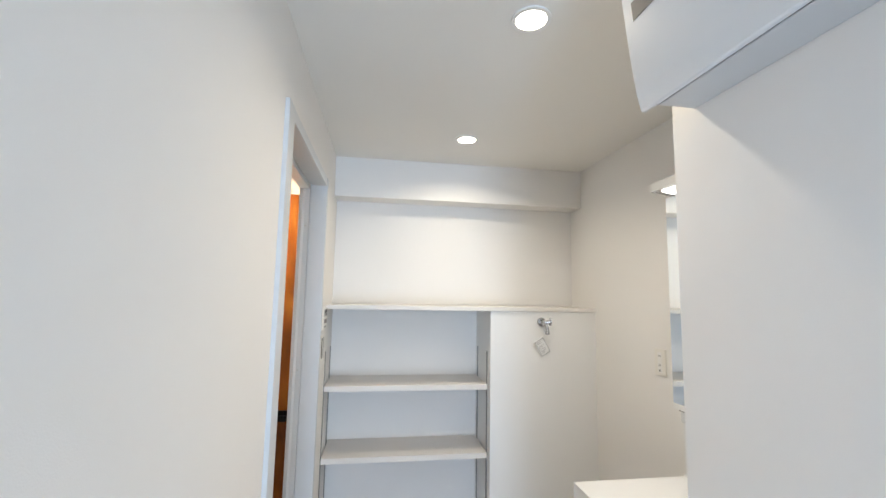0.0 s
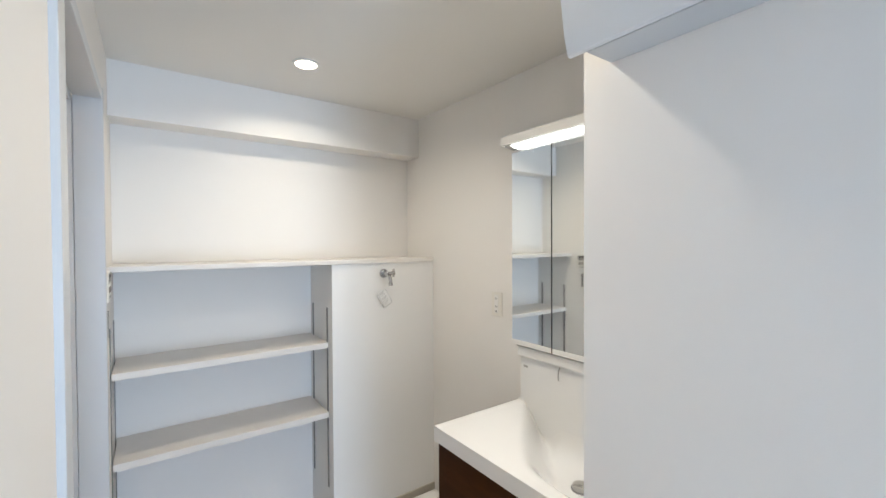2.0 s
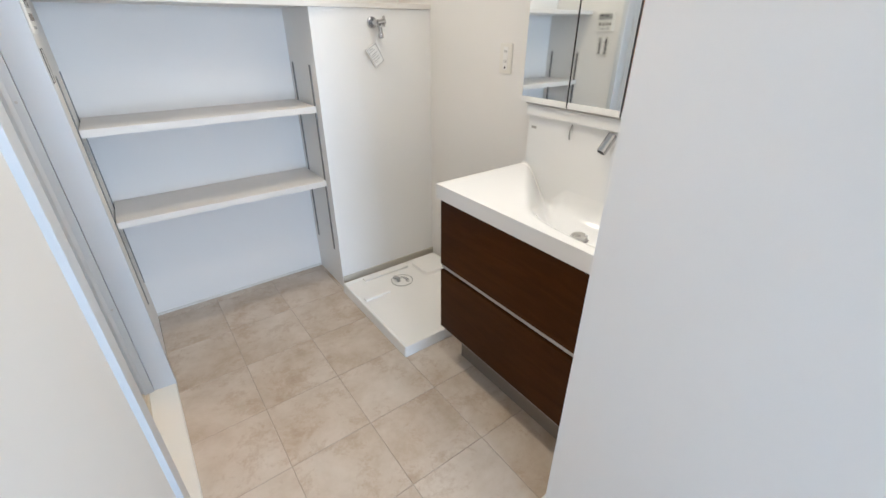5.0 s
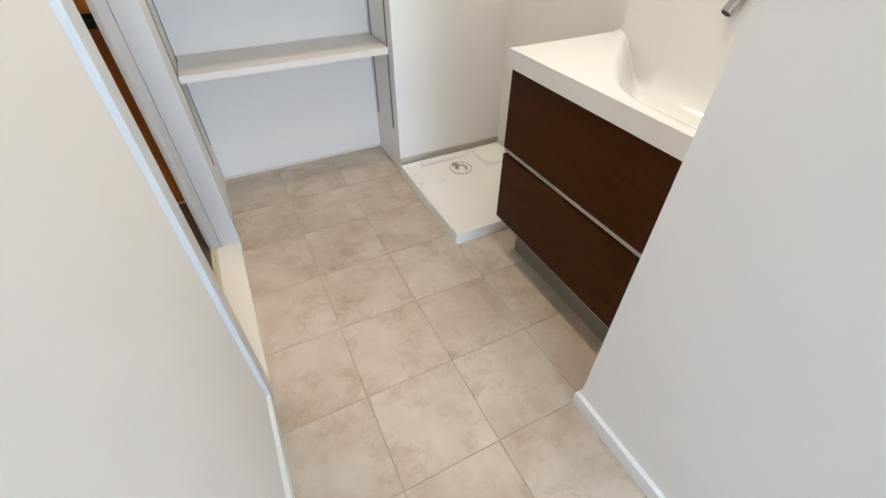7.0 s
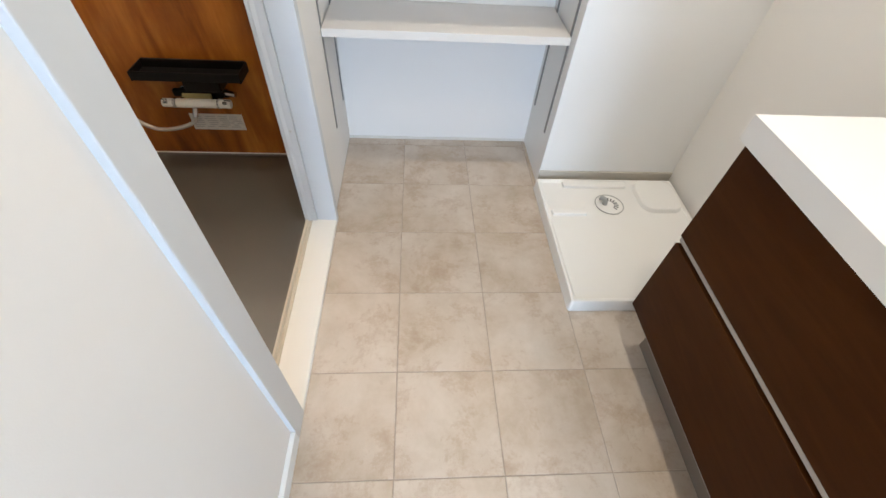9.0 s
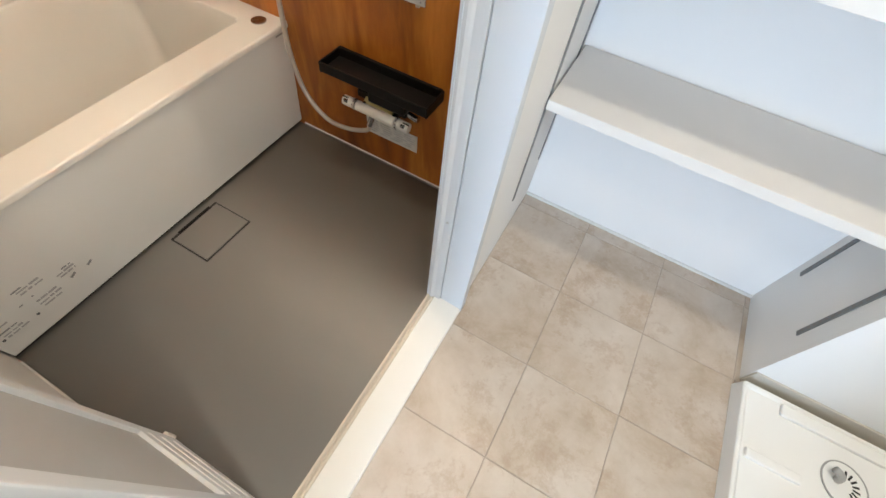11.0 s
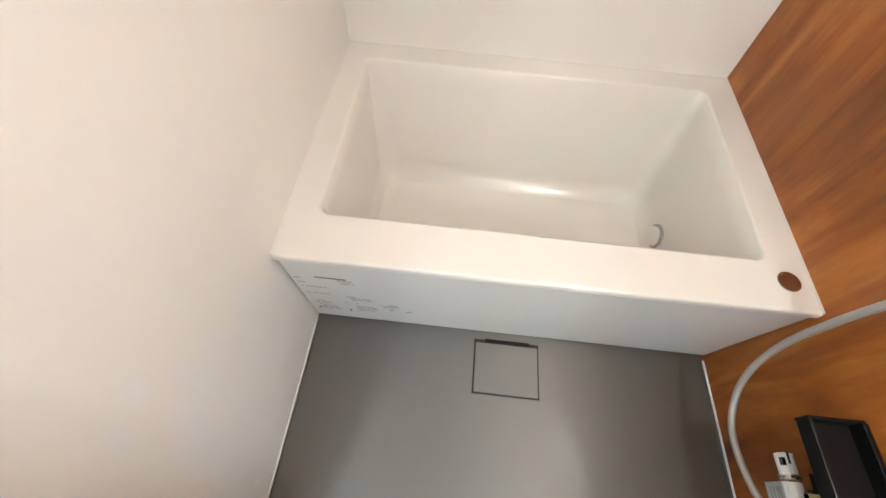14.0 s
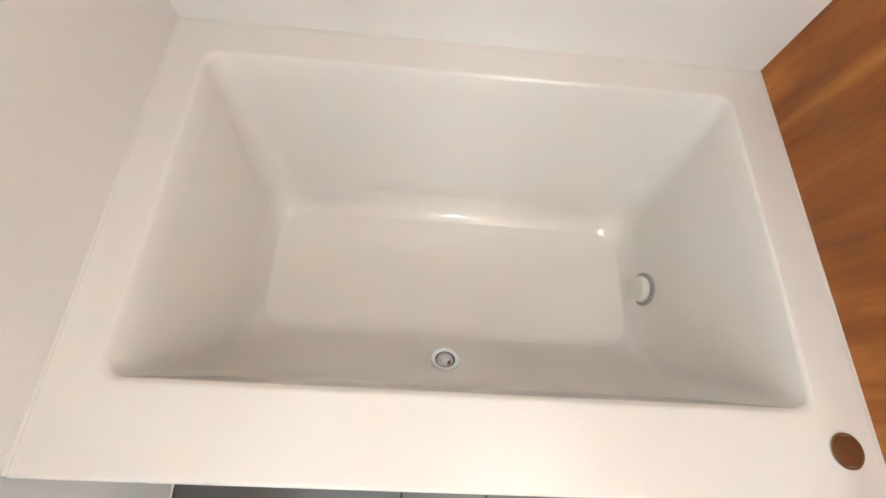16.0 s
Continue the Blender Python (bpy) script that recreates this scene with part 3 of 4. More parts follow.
for x0, x1, sg in ((-0.632, -0.680, -1), (-0.461, -0.413, 1)):
    h = part("knob", rod((x0, 2.220, 0.336), (x1, 2.220, 0.336), 0.0172, seg=24, bev=0.003), PLAST, mx, "ivory mixer knob")
    part("knob_ring", rod((x0 - 0.003 * sg, 2.220, 0.336), (x0 + 0.006 * sg, 2.220, 0.336), 0.0190, seg=24, bev=0.001), STEEL, h, "steel scale ring")
    for k in range(10):
        ang = k * math.tau / 10 + 0.2
        cy, cz = 2.220 + 0.0190 * math.cos(ang), 0.336 + 0.0190 * math.sin(ang)
        part("scale_mark", box(x0 - 0.001, x0 + 0.003 * sg, cy - 0.0016, cy + 0.0016, cz - 0.0016, cz + 0.0016), DARK, h)
    part("end_slot", box(x1 - 0.022 * sg, x1 + 0.001 * sg, 2.214, 2.218, 0.349, 0.3545, 0.0005), DARK, h, "dark slot in the knob")
    part("push_button", box(x1 - 0.026 * sg, x1 - 0.010 * sg, 2.202, 2.210, 0.342, 0.352, 0.002), CHROME, h, "chrome push button")
for x in (-0.600, -0.480):
    leg = part("wall_arm", rod((x, 2.226, 0.340), (x, WY - 0.0005, 0.352), 0.014, seg=20), CHROME, mx)
    part("escutcheon", rod((x, WY - 0.012, 0.352), (x, WY - 0.0008, 0.352), 0.029, seg=28, r2=0.031, bev=0.002), CHROME, leg)
part("lever", box(-0.470, -0.440, 2.238, 2.252, 0.350, 0.364, 0.003), BLACK, mx, "black lever")
part("backing", box(-0.645, -0.425, 2.252, 2.272, 0.345, 0.374, 0.005), BLACK, mx, "black backing")
part("side_valve", rod((-0.432, 2.252, 0.366), (-0.392, 2.244, 0.366), 0.012, seg=20, bev=0.003), CHROME, mx)
part("hose_outlet", rod((-0.560, 2.215, 0.318), (-0.568, 2.205, 0.285), 0.0105, seg=18), CHROME, mx)
hose = thing("shower_hose", (-0.568, 2.205, 0.24), "silver-grey shower hose looping up the wood wall", "shower hose")
part("hose", tube(((-0.566, 2.206, 0.296), (-0.578, 2.202, 0.262), (-0.66, 2.196, 0.232), (-0.755, 2.196, 0.232), (-0.840, 2.202, 0.300), (-0.884, 2.212, 0.420),
                   (-0.888, 2.218, 0.58), (-0.872, 2.220, 0.76), (-0.858, 2.222, 0.95), (-0.850, 2.225, 1.25), (-0.848, 2.225, 1.46)), 0.0082), HOSEM, hose, smooth=True)
part("holder", rod((-0.848, WY - 0.0005, 1.50), (-0.848, 2.222, 1.50), 0.017, seg=20, bev=0.003), CHROME, hose, "chrome hose holder")
part("grip", rod((-0.848, 2.230, 1.44), (-0.848, 2.205, 1.56), 0.0125, seg=18, r2=0.016, bev=0.003), PLAST, hose, "ivory hand shower grip")
nt_ = thing("notice_plate", (-0.527, WY, 0.172), "silver-grey notice plate on the wood wall", "notice")
part("plate", box(-0.638, -0.415, WY - 0.0022, WY - 0.0006, 0.172, 0.250, 0.0004), LABELM, nt_)
bm = bmesh.new()
for i, z in enumerate((0.236, 0.226, 0.216, 0.206, 0.196, 0.186)):
    x = -0.628
    while x < -0.43:
        w = rng.uniform(0.015, 0.05)
        box(x, min(x + w, -0.425), WY - 0.0030, WY - 0.0023, z, z + 0.003, bm=bm)
        x += w + rng.uniform(0.006, 0.02)
part("print", bm, FAINT, nt_)["kind"] = "stuff"

# ---------------------------------------------------------------- folding door, open against the white wall
door = thing("door_1", (-0.14, 1.09, 0.04), "white framed folding bathroom door, folded open", "folding door", kind="structure")


def leaf(x0, x1, y0, y1):
    z0, z1 = 0.048, 2.03
    lf = part("leaf", box(x0 + 0.034, x1 - 0.030, y0 + 0.009, y1 - 0.009, z0 + 0.215, z1 - 0.05), DOORP, door, "frosted pale grey door panel")
    for a, b in ((x0, x0 + 0.035), (x1 - 0.031, x1)):
        part("stile", box(a, b, y0, y1, z0, z1, 0.003), TRIM, lf, "white stile")
    rb = part("bottom_rail", box(x0 + 0.0355, x1 - 0.0315, y0, y1, z0 + 0.002, z0 + 0.216, 0.003), TRIM, lf, "white grooved bottom rail")
    part("top_rail", box(x0 + 0.0355, x1 - 0.0315, y0, y1, z1 - 0.052, z1 - 0.002, 0.003), TRIM, lf)
    return lf, rb


l1, r1 = leaf(-0.462, -0.150, 1.108, 1.132)
for z in (0.105, 0.165, 0.225):
    part("ridge", box(-0.425, -0.185, 1.1312, 1.1342, z, z + 0.006, 0.001), PAINT, l1)
part("corner_block", box(-0.474, -0.459, 1.106, 1.137, 0.040, 0.088, 0.004), PLAST, l1, "ivory plastic corner guide")
part("handle", box(-0.446, -0.412, 1.1322, 1.145, 0.990, 1.11, 0.006), PLAST, l1, "ivory pull handle")
l2, r2 = leaf(-0.455, -0.150, 1.0635, 1.1070)
part("hinge_strip", box(-0.470, -0.4625, 1.080, 1.128, 0.07, 2.02, 0.002), GREYP, l2)

# ---------------------------------------------------------------- niche shelves and tracks


def shelf_board(z0, z1):
    s = thing("shelf", (NX / 2, 2.34, z0), "off-white melamine shelf board resting on wall tracks", "shelf", "niche shelves")
    part("board", box(0.006, NX - 0.006, 2.1962, NB - 0.004, z0, z1, 0.002), SHELFTOP, s)
    part("front_edge", box(0.006, NX - 0.006, 2.194, 2.196, z0, z1 - 0.0005, 0.0008), SHELF, s, "white edge band")
    for x in (0.006, NX - 0.026):
        for y in (2.25, 2.44):
            part("support_clip", box(x, x + 0.020, y - 0.008, y + 0.008, z0 - 0.010, z0 - 0.0003, 0.001), STEEL, s)
    return s


shelf_board(1.003, 1.032)
shelf_board(0.627, 0.656)
for x, s in ((0.0, 1), (NX, -1)):
    for y in (2.222, 2.455):
        t = thing("shelf_track", (x, y, 0.26), "grey slotted metal shelf track fixed in the niche", "shelf track", "niche tracks")
        part("channel", box(x, x + 0.0035 * s, y - 0.008, y + 0.008, 0.236, 1.216, 0.0006), TRACK, t)
        bm = bmesh.new()
        z = 0.255
        while z < 1.2:
            box(x + 0.0034 * s, x + 0.0039 * s, y - 0.003, y + 0.003, z, z + 0.010, bm=bm)
            z += 0.02
        part("slots", bm, KICK, t)["kind"] = "stuff"

# ---------------------------------------------------------------- laundry tap, tag, socket, controls
tap = thing("laundry_tap", (1.226, NY, 1.36), "small chrome laundry tap on the white panel", "tap")
part("flange", rod((1.226, NY - 0.0004, 1.392), (1.226, NY - 0.010, 1.392), 0.027, seg=28, r2=0.024, bev=0.002), CHROME, tap)
part("body", rod((1.226, NY - 0.008, 1.392), (1.226, NY - 0.062, 1.392), 0.013, seg=22, bev=0.002), CHROME, tap)
part("spout", tube(((1.226, NY - 0.046, 1.392), (1.234, NY - 0.058, 1.376), (1.238, NY - 0.062, 1.352), (1.238, NY - 0.062, 1.336)), 0.0095, 14), CHROME, tap, smooth=True)
part("nozzle", rod((1.238, NY - 0.062, 1.344), (1.238, NY - 0.062, 1.326), 0.0125, seg=20, bev=0.002), CHROME, tap)
kn = part("handle", rod((1.226, NY - 0.058, 1.392), (1.262, NY - 0.070, 1.398), 0.011, seg=18, bev=0.003), CHROME, tap)
part("cross_bar", rod((1.254, NY - 0.066, 1.374), (1.254, NY - 0.066, 1.420), 0.006, seg=14, bev=0.002), CHROME, kn)
tag = thing("paper_tag", (1.226, NY - 0.03, 1.19), "white printed paper tag hanging from the laundry tap", "tag")
m = pose(1.226, NY - 0.016, 1.252, 9, 0, 5) @ pose(0, 0, 0, 0, -33, 0)
part("card", turned(box(-0.032, 0.032, -0.0006, 0.0006, -0.052, 0.052), m), PAPER, tag)
bm = bmesh.new()
for z in (0.034, 0.024, 0.008, 0.0, -0.012, -0.024, -0.034):
    box(-0.022, rng.uniform(0.0, 0.022), -0.0011, -0.0007, z, z + 0.003, bm=bm)
part("print", turned(bm, m), FAINT, tag)["kind"] = "stuff"
# Grey outline painted on the card for its shadowed edges.
for q in ((-0.029, -0.026, -0.048, 0.046), (0.026, 0.029, -0.048, 0.046), (-0.029, 0.029, 0.043, 0.046), (-0.029, 0.029, -0.050, -0.047)):
    part("edge_shade", turned(box(q[0], q[1], -0.0011, -0.0007, q[2], q[3]), m), FAINT, tag)
part("string", tube(((1.198, NY - 0.022, 1.296), (1.228, NY - 0.030, 1.322), (1.228, NY - 0.050, 1.380)), 0.0009, 6), PAPER, tag)

so = thing("wall_socket", (XR, 1.57, 1.20), "white double wall socket plate beside the mirror", "wall socket")
part("plate", box(XR - 0.007, XR - 0.0004, 1.534, 1.608, 1.194, 1.314, 0.003), PLAST, so)
part("insert", box(XR - 0.0088, XR - 0.0065, 1.557, 1.585, 1.208, 1.300, 0.001), PAINT, so)
for z in (1.283, 1.242):
    for y in (1.566, 1.576):
        part("slot", box(XR - 0.0094, XR - 0.0086, y - 0.001, y + 0.001, z - 0.005, z + 0.005), DARK, so)
part("earth_hole", box(XR - 0.0094, XR - 0.0086, 1.567, 1.575, 1.214, 1.222), DARK, so)

rc = thing("bath_remote", (0.0, 2.025, 1.35), "white bath water-heater control panel on the wall", "control panel")
part("case", box(0.0004, 0.016, 1.962, 2.090, 1.352, 1.464, 0.004), PLAST, rc)
dp = part("display", box(0.0155, 0.0172, 1.974, 2.078, 1.420, 1.457, 0.001), GREYP, rc, "pale grey display")
for ya, yb, za, zb in ((1.980, 1.996, 1.444, 1.450), (1.980, 1.992, 1.428, 1.438), (2.002, 2.030, 1.436, 1.452), (2.036, 2.070, 1.440, 1.452), (2.040, 2.066, 1.426, 1.432)):
    part("printed_bar", box(0.0171, 0.0176, ya, yb, za, zb), DARK, dp)
for y in (1.975, 2.0, 2.026, 2.052):
    part("button", box(0.0155, 0.0180, y, y + 0.018, 1.386, 1.406, 0.001), TAUPE, rc)
part("label_strip", box(0.0155, 0.0165, 1.985, 2.065, 1.364, 1.372), GREYP, rc)
sw = thing("light_switch", (0.0, 2.02, 1.20), "white light switch plate below the bath control panel", "light switch")
part("plate", box(0.0004, 0.007, 1.984, 2.056, 1.202, 1.322, 0.003), PLAST, sw)
part("rocker", box(0.0065, 0.0095, 2.004, 2.036, 1.214, 1.310, 0.002), PAINT, sw)
for y in (1.990, 2.037):
    part("dark_edge", box(0.0065, 0.0098, y, y + 0.013, 1.212, 1.312), DARK, sw)

# ---------------------------------------------------------------- washing machine pan
pan = thing("washing_machine_pan", (1.225, 1.79, 0), "white plastic washing machine pan with round drain", "drain pan")
QX0, QX1, QY0, QY1 = 0.905, 1.552, 1.434, 2.118
H = 0.056
loops = [rounded(QX0 - 0.004, QX1 + 0.004, QY0 - 0.004, QY1 + 0.004, 0.012, 0.0006), rounded(QX0, QX1, QY0, QY1, 0.012, H - 0.004), rounded(QX0 + 0.003, QX1 - 0.003, QY0 + 0.003, QY1 - 0.003, 0.011, H),
         rounded(QX0 + 0.010, QX1 - 0.010, QY0 + 0.010, QY1 - 0.010, 0.010, H), rounded(QX0 + 0.020, QX1 - 0.020, QY0 + 0.020, QY1 - 0.020, 0.012, H - 0.008)]
part("tray", loft(loops, close_first=True), PANM, pan)
Z = H - 0.008
for q in ((0.932, 1.085, 1.880, 1.910), (1.02, 1.315, 2.060, 2.098), (1.40, 1.425, 1.47, 1.62)):
    part("rib", box(*q, Z - 0.004, Z + 0.014, 0.006), PANM, pan)
part("corner_foot", loft([rounded(1.345, 1.535, 1.90, 2.105, 0.055, Z - 0.002), rounded(1.352, 1.530, 1.907, 2.100, 0.05, Z + 0.017), rounded(1.358, 1.526, 1.912, 2.096, 0.048, Z + 0.020)], close_first=True), PANM, pan)
c = (1.205, 1.952)
dn = part("drain", rod((*c, Z - 0.004), (*c, Z + 0.002), 0.062, seg=36, bev=0.001), PANM, pan, "round white slotted drain")
part("drain_ring", ring((*c, Z + 0.001), (0, 0, 1), 0.060, 0.064, 0.0026, 40), GREYP, dn)
for k in range(8):
    a = k * math.tau / 16 - 0.9
    part("slot", turned(box(0.022, 0.042, -0.0028, 0.0028, 0, 0.0012), pose(*c, Z + 0.0016, 0, 0, math.degrees(a))), DARK, dn)
part("elbow", tube(((1.185, 1.955, Z - 0.004), (1.182, 1.957, Z + 0.018), (1.172, 1.962, Z + 0.028), (1.158, 1.968, Z + 0.030)), 0.011, 12), GREYP, dn, "pale grey elbow", smooth=True)
structure("trim", box(NX + 0.002, XR, NY - 0.008, NY, 0.001, 0.079, 0.002), CAULK, "beige caulk strip behind the washing machine pan")

# ---------------------------------------------------------------- vanity
VX, V0, V1, VT = 1.040, 0.600, 1.340, 0.795
van = thing("vanity_cabinet", (1.30, 0.97, 0.0), "dark brown two-drawer vanity cabinet with aluminium grip channels", "vanity cabinet")
part("carcass", box(VX + 0.020, XR - 0.001, V0 + 0.020, V1 - 0.019, 0.188, 0.64, 0.001), BROWN, van)
for ya in (V0 + 0.002, V1 - 0.0185):
    part("side_panel", box(VX + 0.020, XR - 0.001, ya, ya + 0.0175, 0.188, VT, 0.001), BROWN, van)
part("drawer_front", box(VX, VX + 0.0185, V0, V1 + 0.001, 0.509, VT - 0.003, 0.0015), BROWN, van)
part("drawer_front", box(VX, VX + 0.0185, V0, V1 + 0.001, 0.188, 0.481, 0.0015), BROWN, van)
part("grip_channel", extruded([(VX + 0.0192, 0.470), (VX + 0.0192, 0.5085), (VX + 0.006, 0.5085), (VX + 0.004, 0.503), (VX + 0.004, 0.4925), (VX + 0.0185, 0.4885), (VX + 0.0187, 0.470)], "y", V0 + 0.001, V1 - 0.001), ALSTRIP, van, "brushed aluminium grip channel")
part("bottom_strip", box(VX + 0.002, VX + 0.012, V0 + 0.002, V1 - 0.058, 0.183, 0.1895, 0.001), ALSTRIP, van, "aluminium bottom strip")
part("kick_board", box(VX + 0.085, XR - 0.002, V0 + 0.004, V1 - 0.050, 0.0, 0.187), KICK, van, "recessed grey-brown kick board")

wash = thing("washbasin", (1.30, 0.97, VT), "glossy white one-piece washbasin top with scooped bowl", "washbasin")
TZ, SX = 0.853, 1.497
bm = bmesh.new()
NXN, NYN = 56, 72
y0, y1, x0, x1 = V0 - 0.004, V1 + 0.018, VX - 0.008, SX


def bowl(x, y):
    v = y - 0.96
    xr = 1.062 + 0.57 * (v + math.sqrt(v * v + 0.007))
    t = max(0.0, min(1.0, (x - xr + 0.008) / 0.20))
    u = max(0.0, min(1.0, (y - 0.612) / 0.12))
    return 0.172 * t * t * (3 - 2 * t) * u * u * (3 - 2 * u)


def basin_top(x, y):
    """The deck falls into the bowl, and the bowl sweeps up into the backsplash."""
    r = 0.014 + 0.115 * min(1.0, bowl(SX - 0.10, y) / 0.150)
    over = max(0.0, x - (SX - r))
    return TZ - bowl(x, y) + r - math.sqrt(max(0.0, r * r - over * over))


xs_ = [x0 + (x1 - x0) * math.sin(math.pi / 2 * i / NXN) ** 0.9 for i in range(NXN + 1)]
grid = [[bm.verts.new((x, y0 + (y1 - y0) * k / NYN, basin_top(x, y0 + (y1 - y0) * k / NYN))) for k in range(NYN + 1)] for x in xs_]
for i in range(NXN):
    for k in range(NYN):
        bm.faces.new((grid[i][k], grid[i + 1][k], grid[i + 1][k + 1], grid[i][k + 1]))
part("bowl", bm, CERAMIC, wash, smooth=True)
part("front_rim", box(x0 - 0.0005, x0 + 0.014, y0, y1, VT + 0.0005, TZ - 0.0003, 0.0), CERAMIC, wash)
for ya in (y1 - 0.012, y0 - 0.0005):
    part("end_rim", box(x0 + 0.0141, XR - 0.001, ya, ya + 0.0125, VT + 0.0005, TZ - 0.0003), CERAMIC, wash)
part("deck_end", box(SX, XR - 0.001, V1 + 0.004, y1 - 0.0125, VT + 0.001, TZ - 0.0002), CERAMIC, wash)
part("backsplash", box(SX - 0.0005, XR - 0.0005, V0 + 0.004, V1 + 0.003, 0.64, 1.0603), CERAMIC, wash)
part("splash_lip", box(SX - 0.020, XR - 0.0005, V0 + 0.003, V1 + 0.006, 1.0605, 1.104, 0.006), CERAMIC, wash)
pu = part("drain_plug", rod((1.380, 0.941, 0.683), (1.380, 0.941, 0.700), 0.030, seg=32, bev=0.003), STEEL, wash, "round steel pop-up plug")
part("plug_ring", ring((1.380, 0.941, 0.6812), (0, 0, 1), 0.029, 0.036, 0.004), CHROME, pu)
fc = part("spout", rod((1.500, 0.957, 1.046), (1.460, 0.966, 0.988), 0.0175, seg=26, bev=0.003), CHROME, wash, "chrome angled spout")
part("spout_mouth", rod((1.4606, 0.9659, 0.9889), (1.4590, 0.9662, 0.9866), 0.0135, seg=22), DARK, fc)
part("chain_hook", tube(((1.497, 1.128, 1.052), (1.488, 1.128, 1.035), (1.486, 1.128, 1.012), (1.492, 1.131, 0.998)), 0.0028, 8), GREYP, wash, "small grey hook")
part("overflow_mark", box(1.4955, 1.4975, 1.302, 1.328, 1.008, 1.018, 0.001), GREYP, wash)

mc = thing("mirror_cabinet", (1.51, 0.985, 1.11), "wall mirror cabinet with mirrored doors and lit top bar", "mirror cabinet")
MX = 1.460
part("carcass", box(MX + 0.020, XR - 0.0008, 0.606, 1.358, 1.112, 1.972, 0.002), PAINT, mc)
for a, b in ((0.606, 0.9185), (0.9235, 1.1365), (1.1415, 1.362)):
    d = part("mirror_door", box(MX + 0.004, MX + 0.0195, a, b, 1.112, 1.962, 0.001), PAINT, mc, "mirrored cabinet door")
    part("mirror", box(MX, MX + 0.0035, a + 0.0005, b - 0.0005, 1.134, 1.961, 0.0006), MIRROR, d)
    # Proud black strip stands in for the shaded gap beside each door.
    part("door_gap_shade", box(MX - 0.0006, MX + 0.0195, a - 0.0044, a - 0.0003, 1.114, 1.961), DARK, d, "black strip in place of the door gap's shade")
    part("bottom_lip", box(MX - 0.001, MX + 0.0038, a + 0.0005, b - 0.0005, 1.1125, 1.1335, 0.0015), PAINT, d, "white bottom lip")
part("underside", box(MX + 0.010, XR - 0.001, 0.62, 1.345, 1.1045, 1.1115), GREYP, mc)
hood = part("light_hood", extruded([(1.395, 1.985), (1.395, 2.020), (1.405, 2.026), (XR - 0.001, 2.026), (XR - 0.001, 1.9725), (1.463, 1.9725)], "y", 0.604, 1.364), PAINT, mc, "white light hood")
part("diffuser", extruded([(1.410, 1.9807), (1.459, 1.9722), (1.459, 1.9675), (1.410, 1.9765)], "y", 0.62, 1.315), LITBAR, hood, "glowing light strip")
part("sensor", extruded([(1.403, 1.9818), (1.456, 1.9725), (1.456, 1.9690), (1.403, 1.9785)], "y", 1.318, 1.348), GREYP, hood, "grey sensor")

# ---------------------------------------------------------------- downlights
for x, y in DOWN:
    d = thing("downlight", (x, y, CEIL), "round recessed white ceiling downlight, lit", "downlight", "ceiling downlights")
    part("trim_ring", ring((x, y, CEIL - 0.006), (0, 0, 1), 0.046, 0.058, 0.0058), PAINT, d)
    part("diffuser", rod((x, y, CEIL - 0.0045), (x, y, CEIL - 0.0005), 0.0455, seg=32), LIT, d, "glowing diffuser")
bl = thing("bath_wall_lamp", (-0.53, BY1, 1.90), "round white wall lamp on the wood panel, lit warm", "wall lamp")
part("base", rod((-0.53, BY1 - 0.0005, 1.90), (-0.53, BY1 - 0.045, 1.90), 0.062, seg=36, bev=0.004), PAINT, bl)
dome = bmesh.new()
bmesh.ops.create_uvsphere(dome, u_segments=32, v_segments=18, radius=0.085, matrix=Matrix.Translation((-0.53, BY1 - 0.106, 1.90)))
part("globe", dome, LITBATH, bl, "glowing white globe", smooth=True)

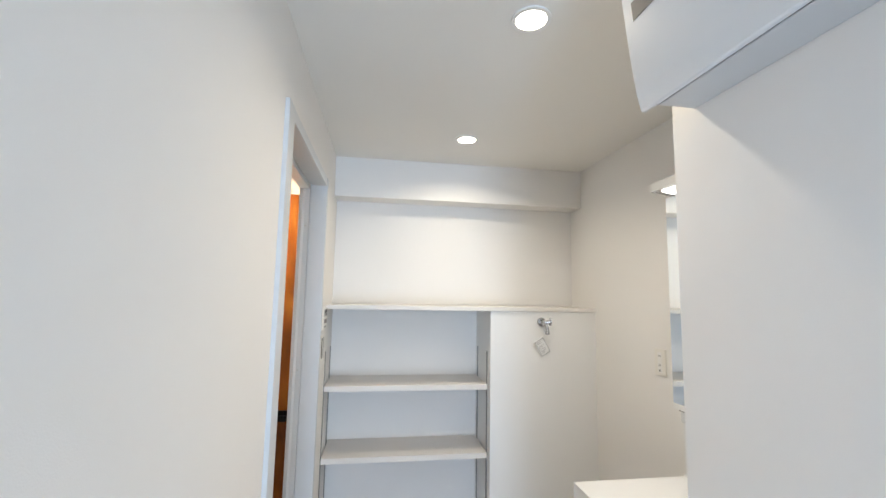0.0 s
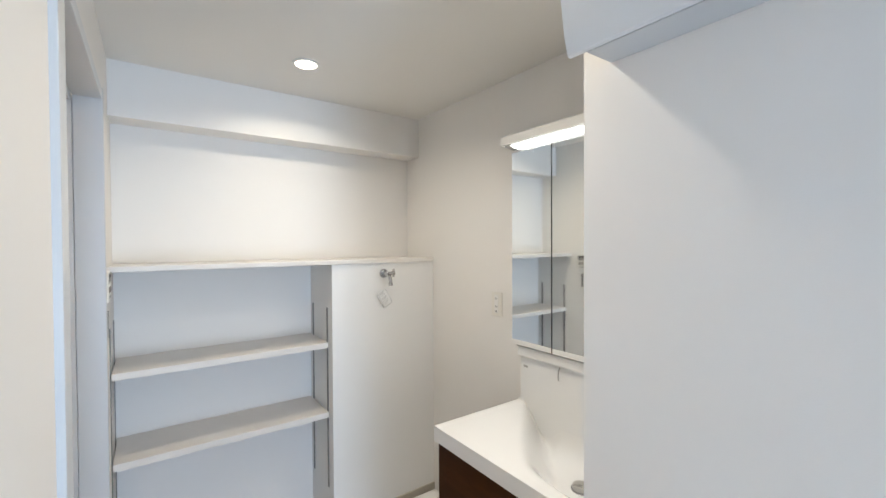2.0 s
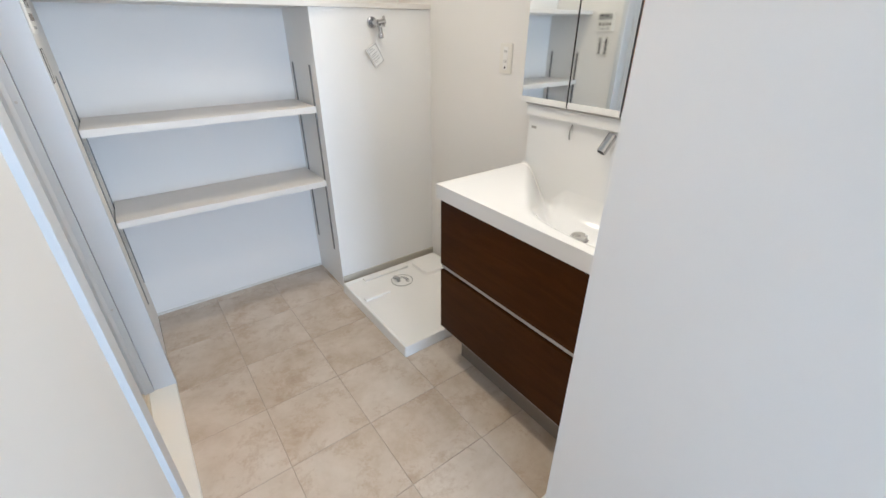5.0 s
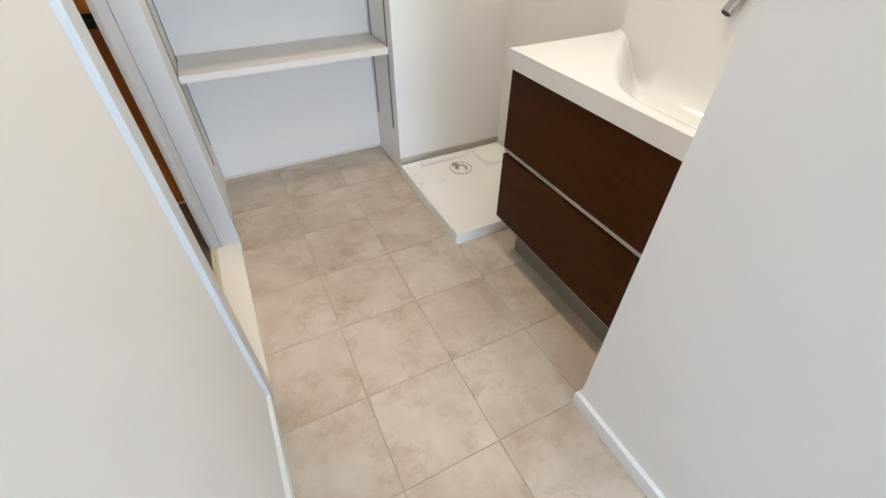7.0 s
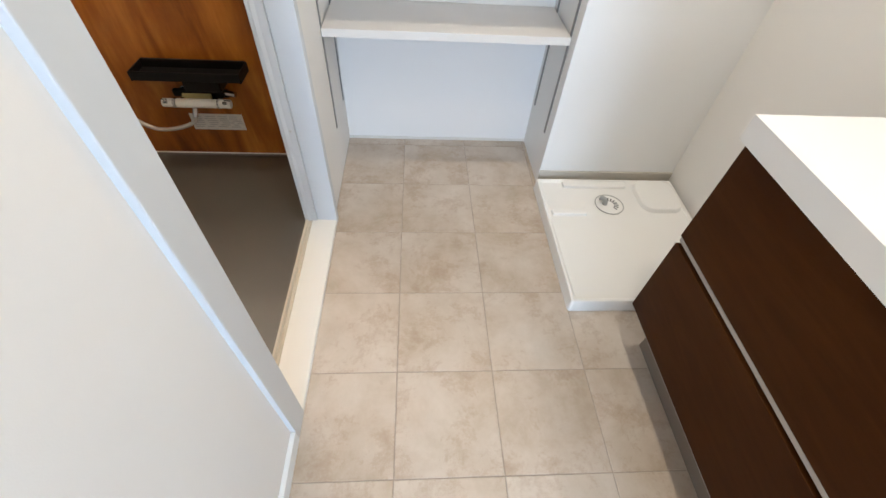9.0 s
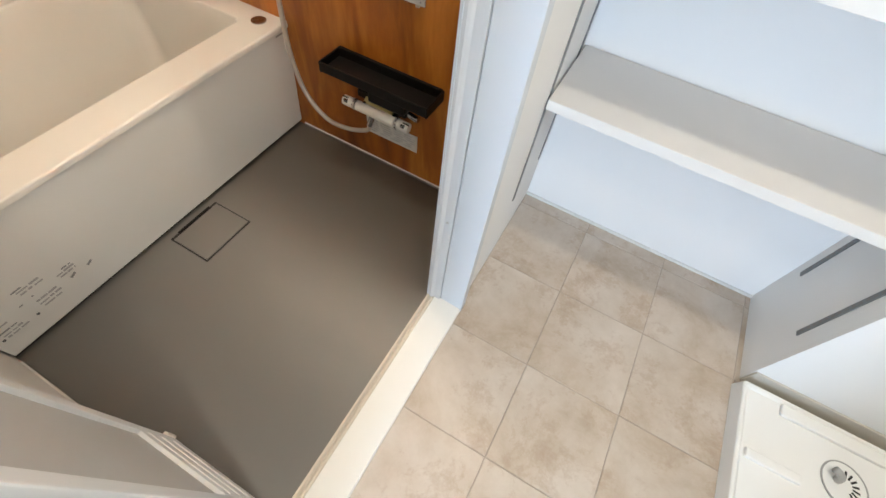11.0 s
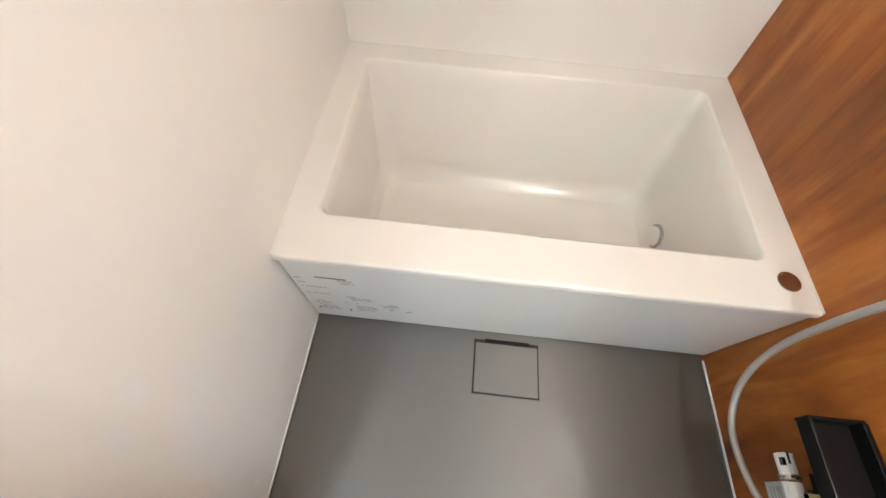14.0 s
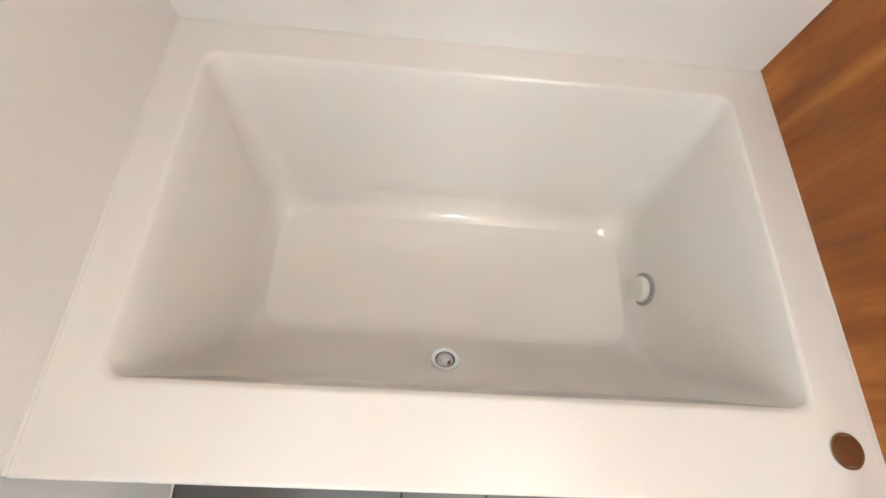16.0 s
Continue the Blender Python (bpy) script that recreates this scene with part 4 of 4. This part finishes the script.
# ---------------------------------------------------------------- distribution board on the corridor wall
db = thing("distribution_board", (PX, 0.27, 1.93), "white plastic distribution board high on the corridor wall", "distribution board")
E0, E1 = -0.02, 0.548
part("base", box(0.8090, PX - 0.0005, E0 + 0.002, E1 - 0.034, 1.919, 2.254, 0.002), BOARD_SHADED, db, "white base box in underside-shade grey")
prof = [(0.8055, 1.919), (0.799, 1.919), (0.796, 1.9215)]
for k in range(9):
    u = k / 8
    prof.append((0.794 - 0.036 * u ** 0.75, 1.928 + 0.245 * u))
prof += [(0.757, 2.203), (0.765, 2.238), (0.782, 2.254), (0.8055, 2.256)]
cov = part("cover", extruded(prof, "y", E0, E1), BOARD, db, "bulged white cover")
part("seam", box(0.8056, 0.8089, E0 + 0.004, E1 - 0.030, 1.9205, 2.252), DARK, db, "dark seam behind the cover")
part("latch_recess", turned(box(-0.0015, 0.003, 0.36, 0.522, -0.019, 0.019, 0.001), pose(0.7655, 0, 2.112, 0, -7.0, 0)), TAUPE, cov, "taupe latch window")

# ---------------------------------------------------------------- washroom floor: slab and vinyl tiles
floor = structure("floor", box(-0.1, XR + 0.1, BACK - 0.1, 2.6, -0.12, -0.0018), JOINT, "beige stone-look vinyl tile floor")
TS, GX, GY = 0.3095, 0.2865, 0.8945
cells = {}


def tile_mesh(w, d):
    key = (round(w, 4), round(d, 4))
    if key not in cells:
        b = bmesh.new()
        g, h = 0.0011, 0.0016
        lo = [(g, g, -0.0016), (w - g, g, -0.0016), (w - g, d - g, -0.0016), (g, d - g, -0.0016)]
        hi = [(g + h, g + h, 0), (w - g - h, g + h, 0), (w - g - h, d - g - h, 0), (g + h, d - g - h, 0)]
        a = [b.verts.new(v) for v in lo]
        c2 = [b.verts.new(v) for v in hi]
        for k in range(4):
            b.faces.new((a[k], a[(k + 1) % 4], c2[(k + 1) % 4], c2[k]))
        b.faces.new(c2)
        cells[key] = finish(b, "tile", VINYL)
    return cells[key]


xs = [0.0] + [GX + TS * k for k in range(-1, 5) if 0.02 < GX + TS * k < XR - 0.02] + [XR]
ys = [BACK] + [GY + TS * k for k in range(-15, 7) if BACK + 0.02 < GY + TS * k < NB - 0.02] + [NB]
for xa, xb in zip(xs, xs[1:]):
    for ya, yb in zip(ys, ys[1:]):
        if xa > PX + 0.05 and yb < PY:
            continue
        t = new("tile", tile_mesh(xb - xa, yb - ya))
        t.location = (xa, ya, 0)
        t.parent = floor
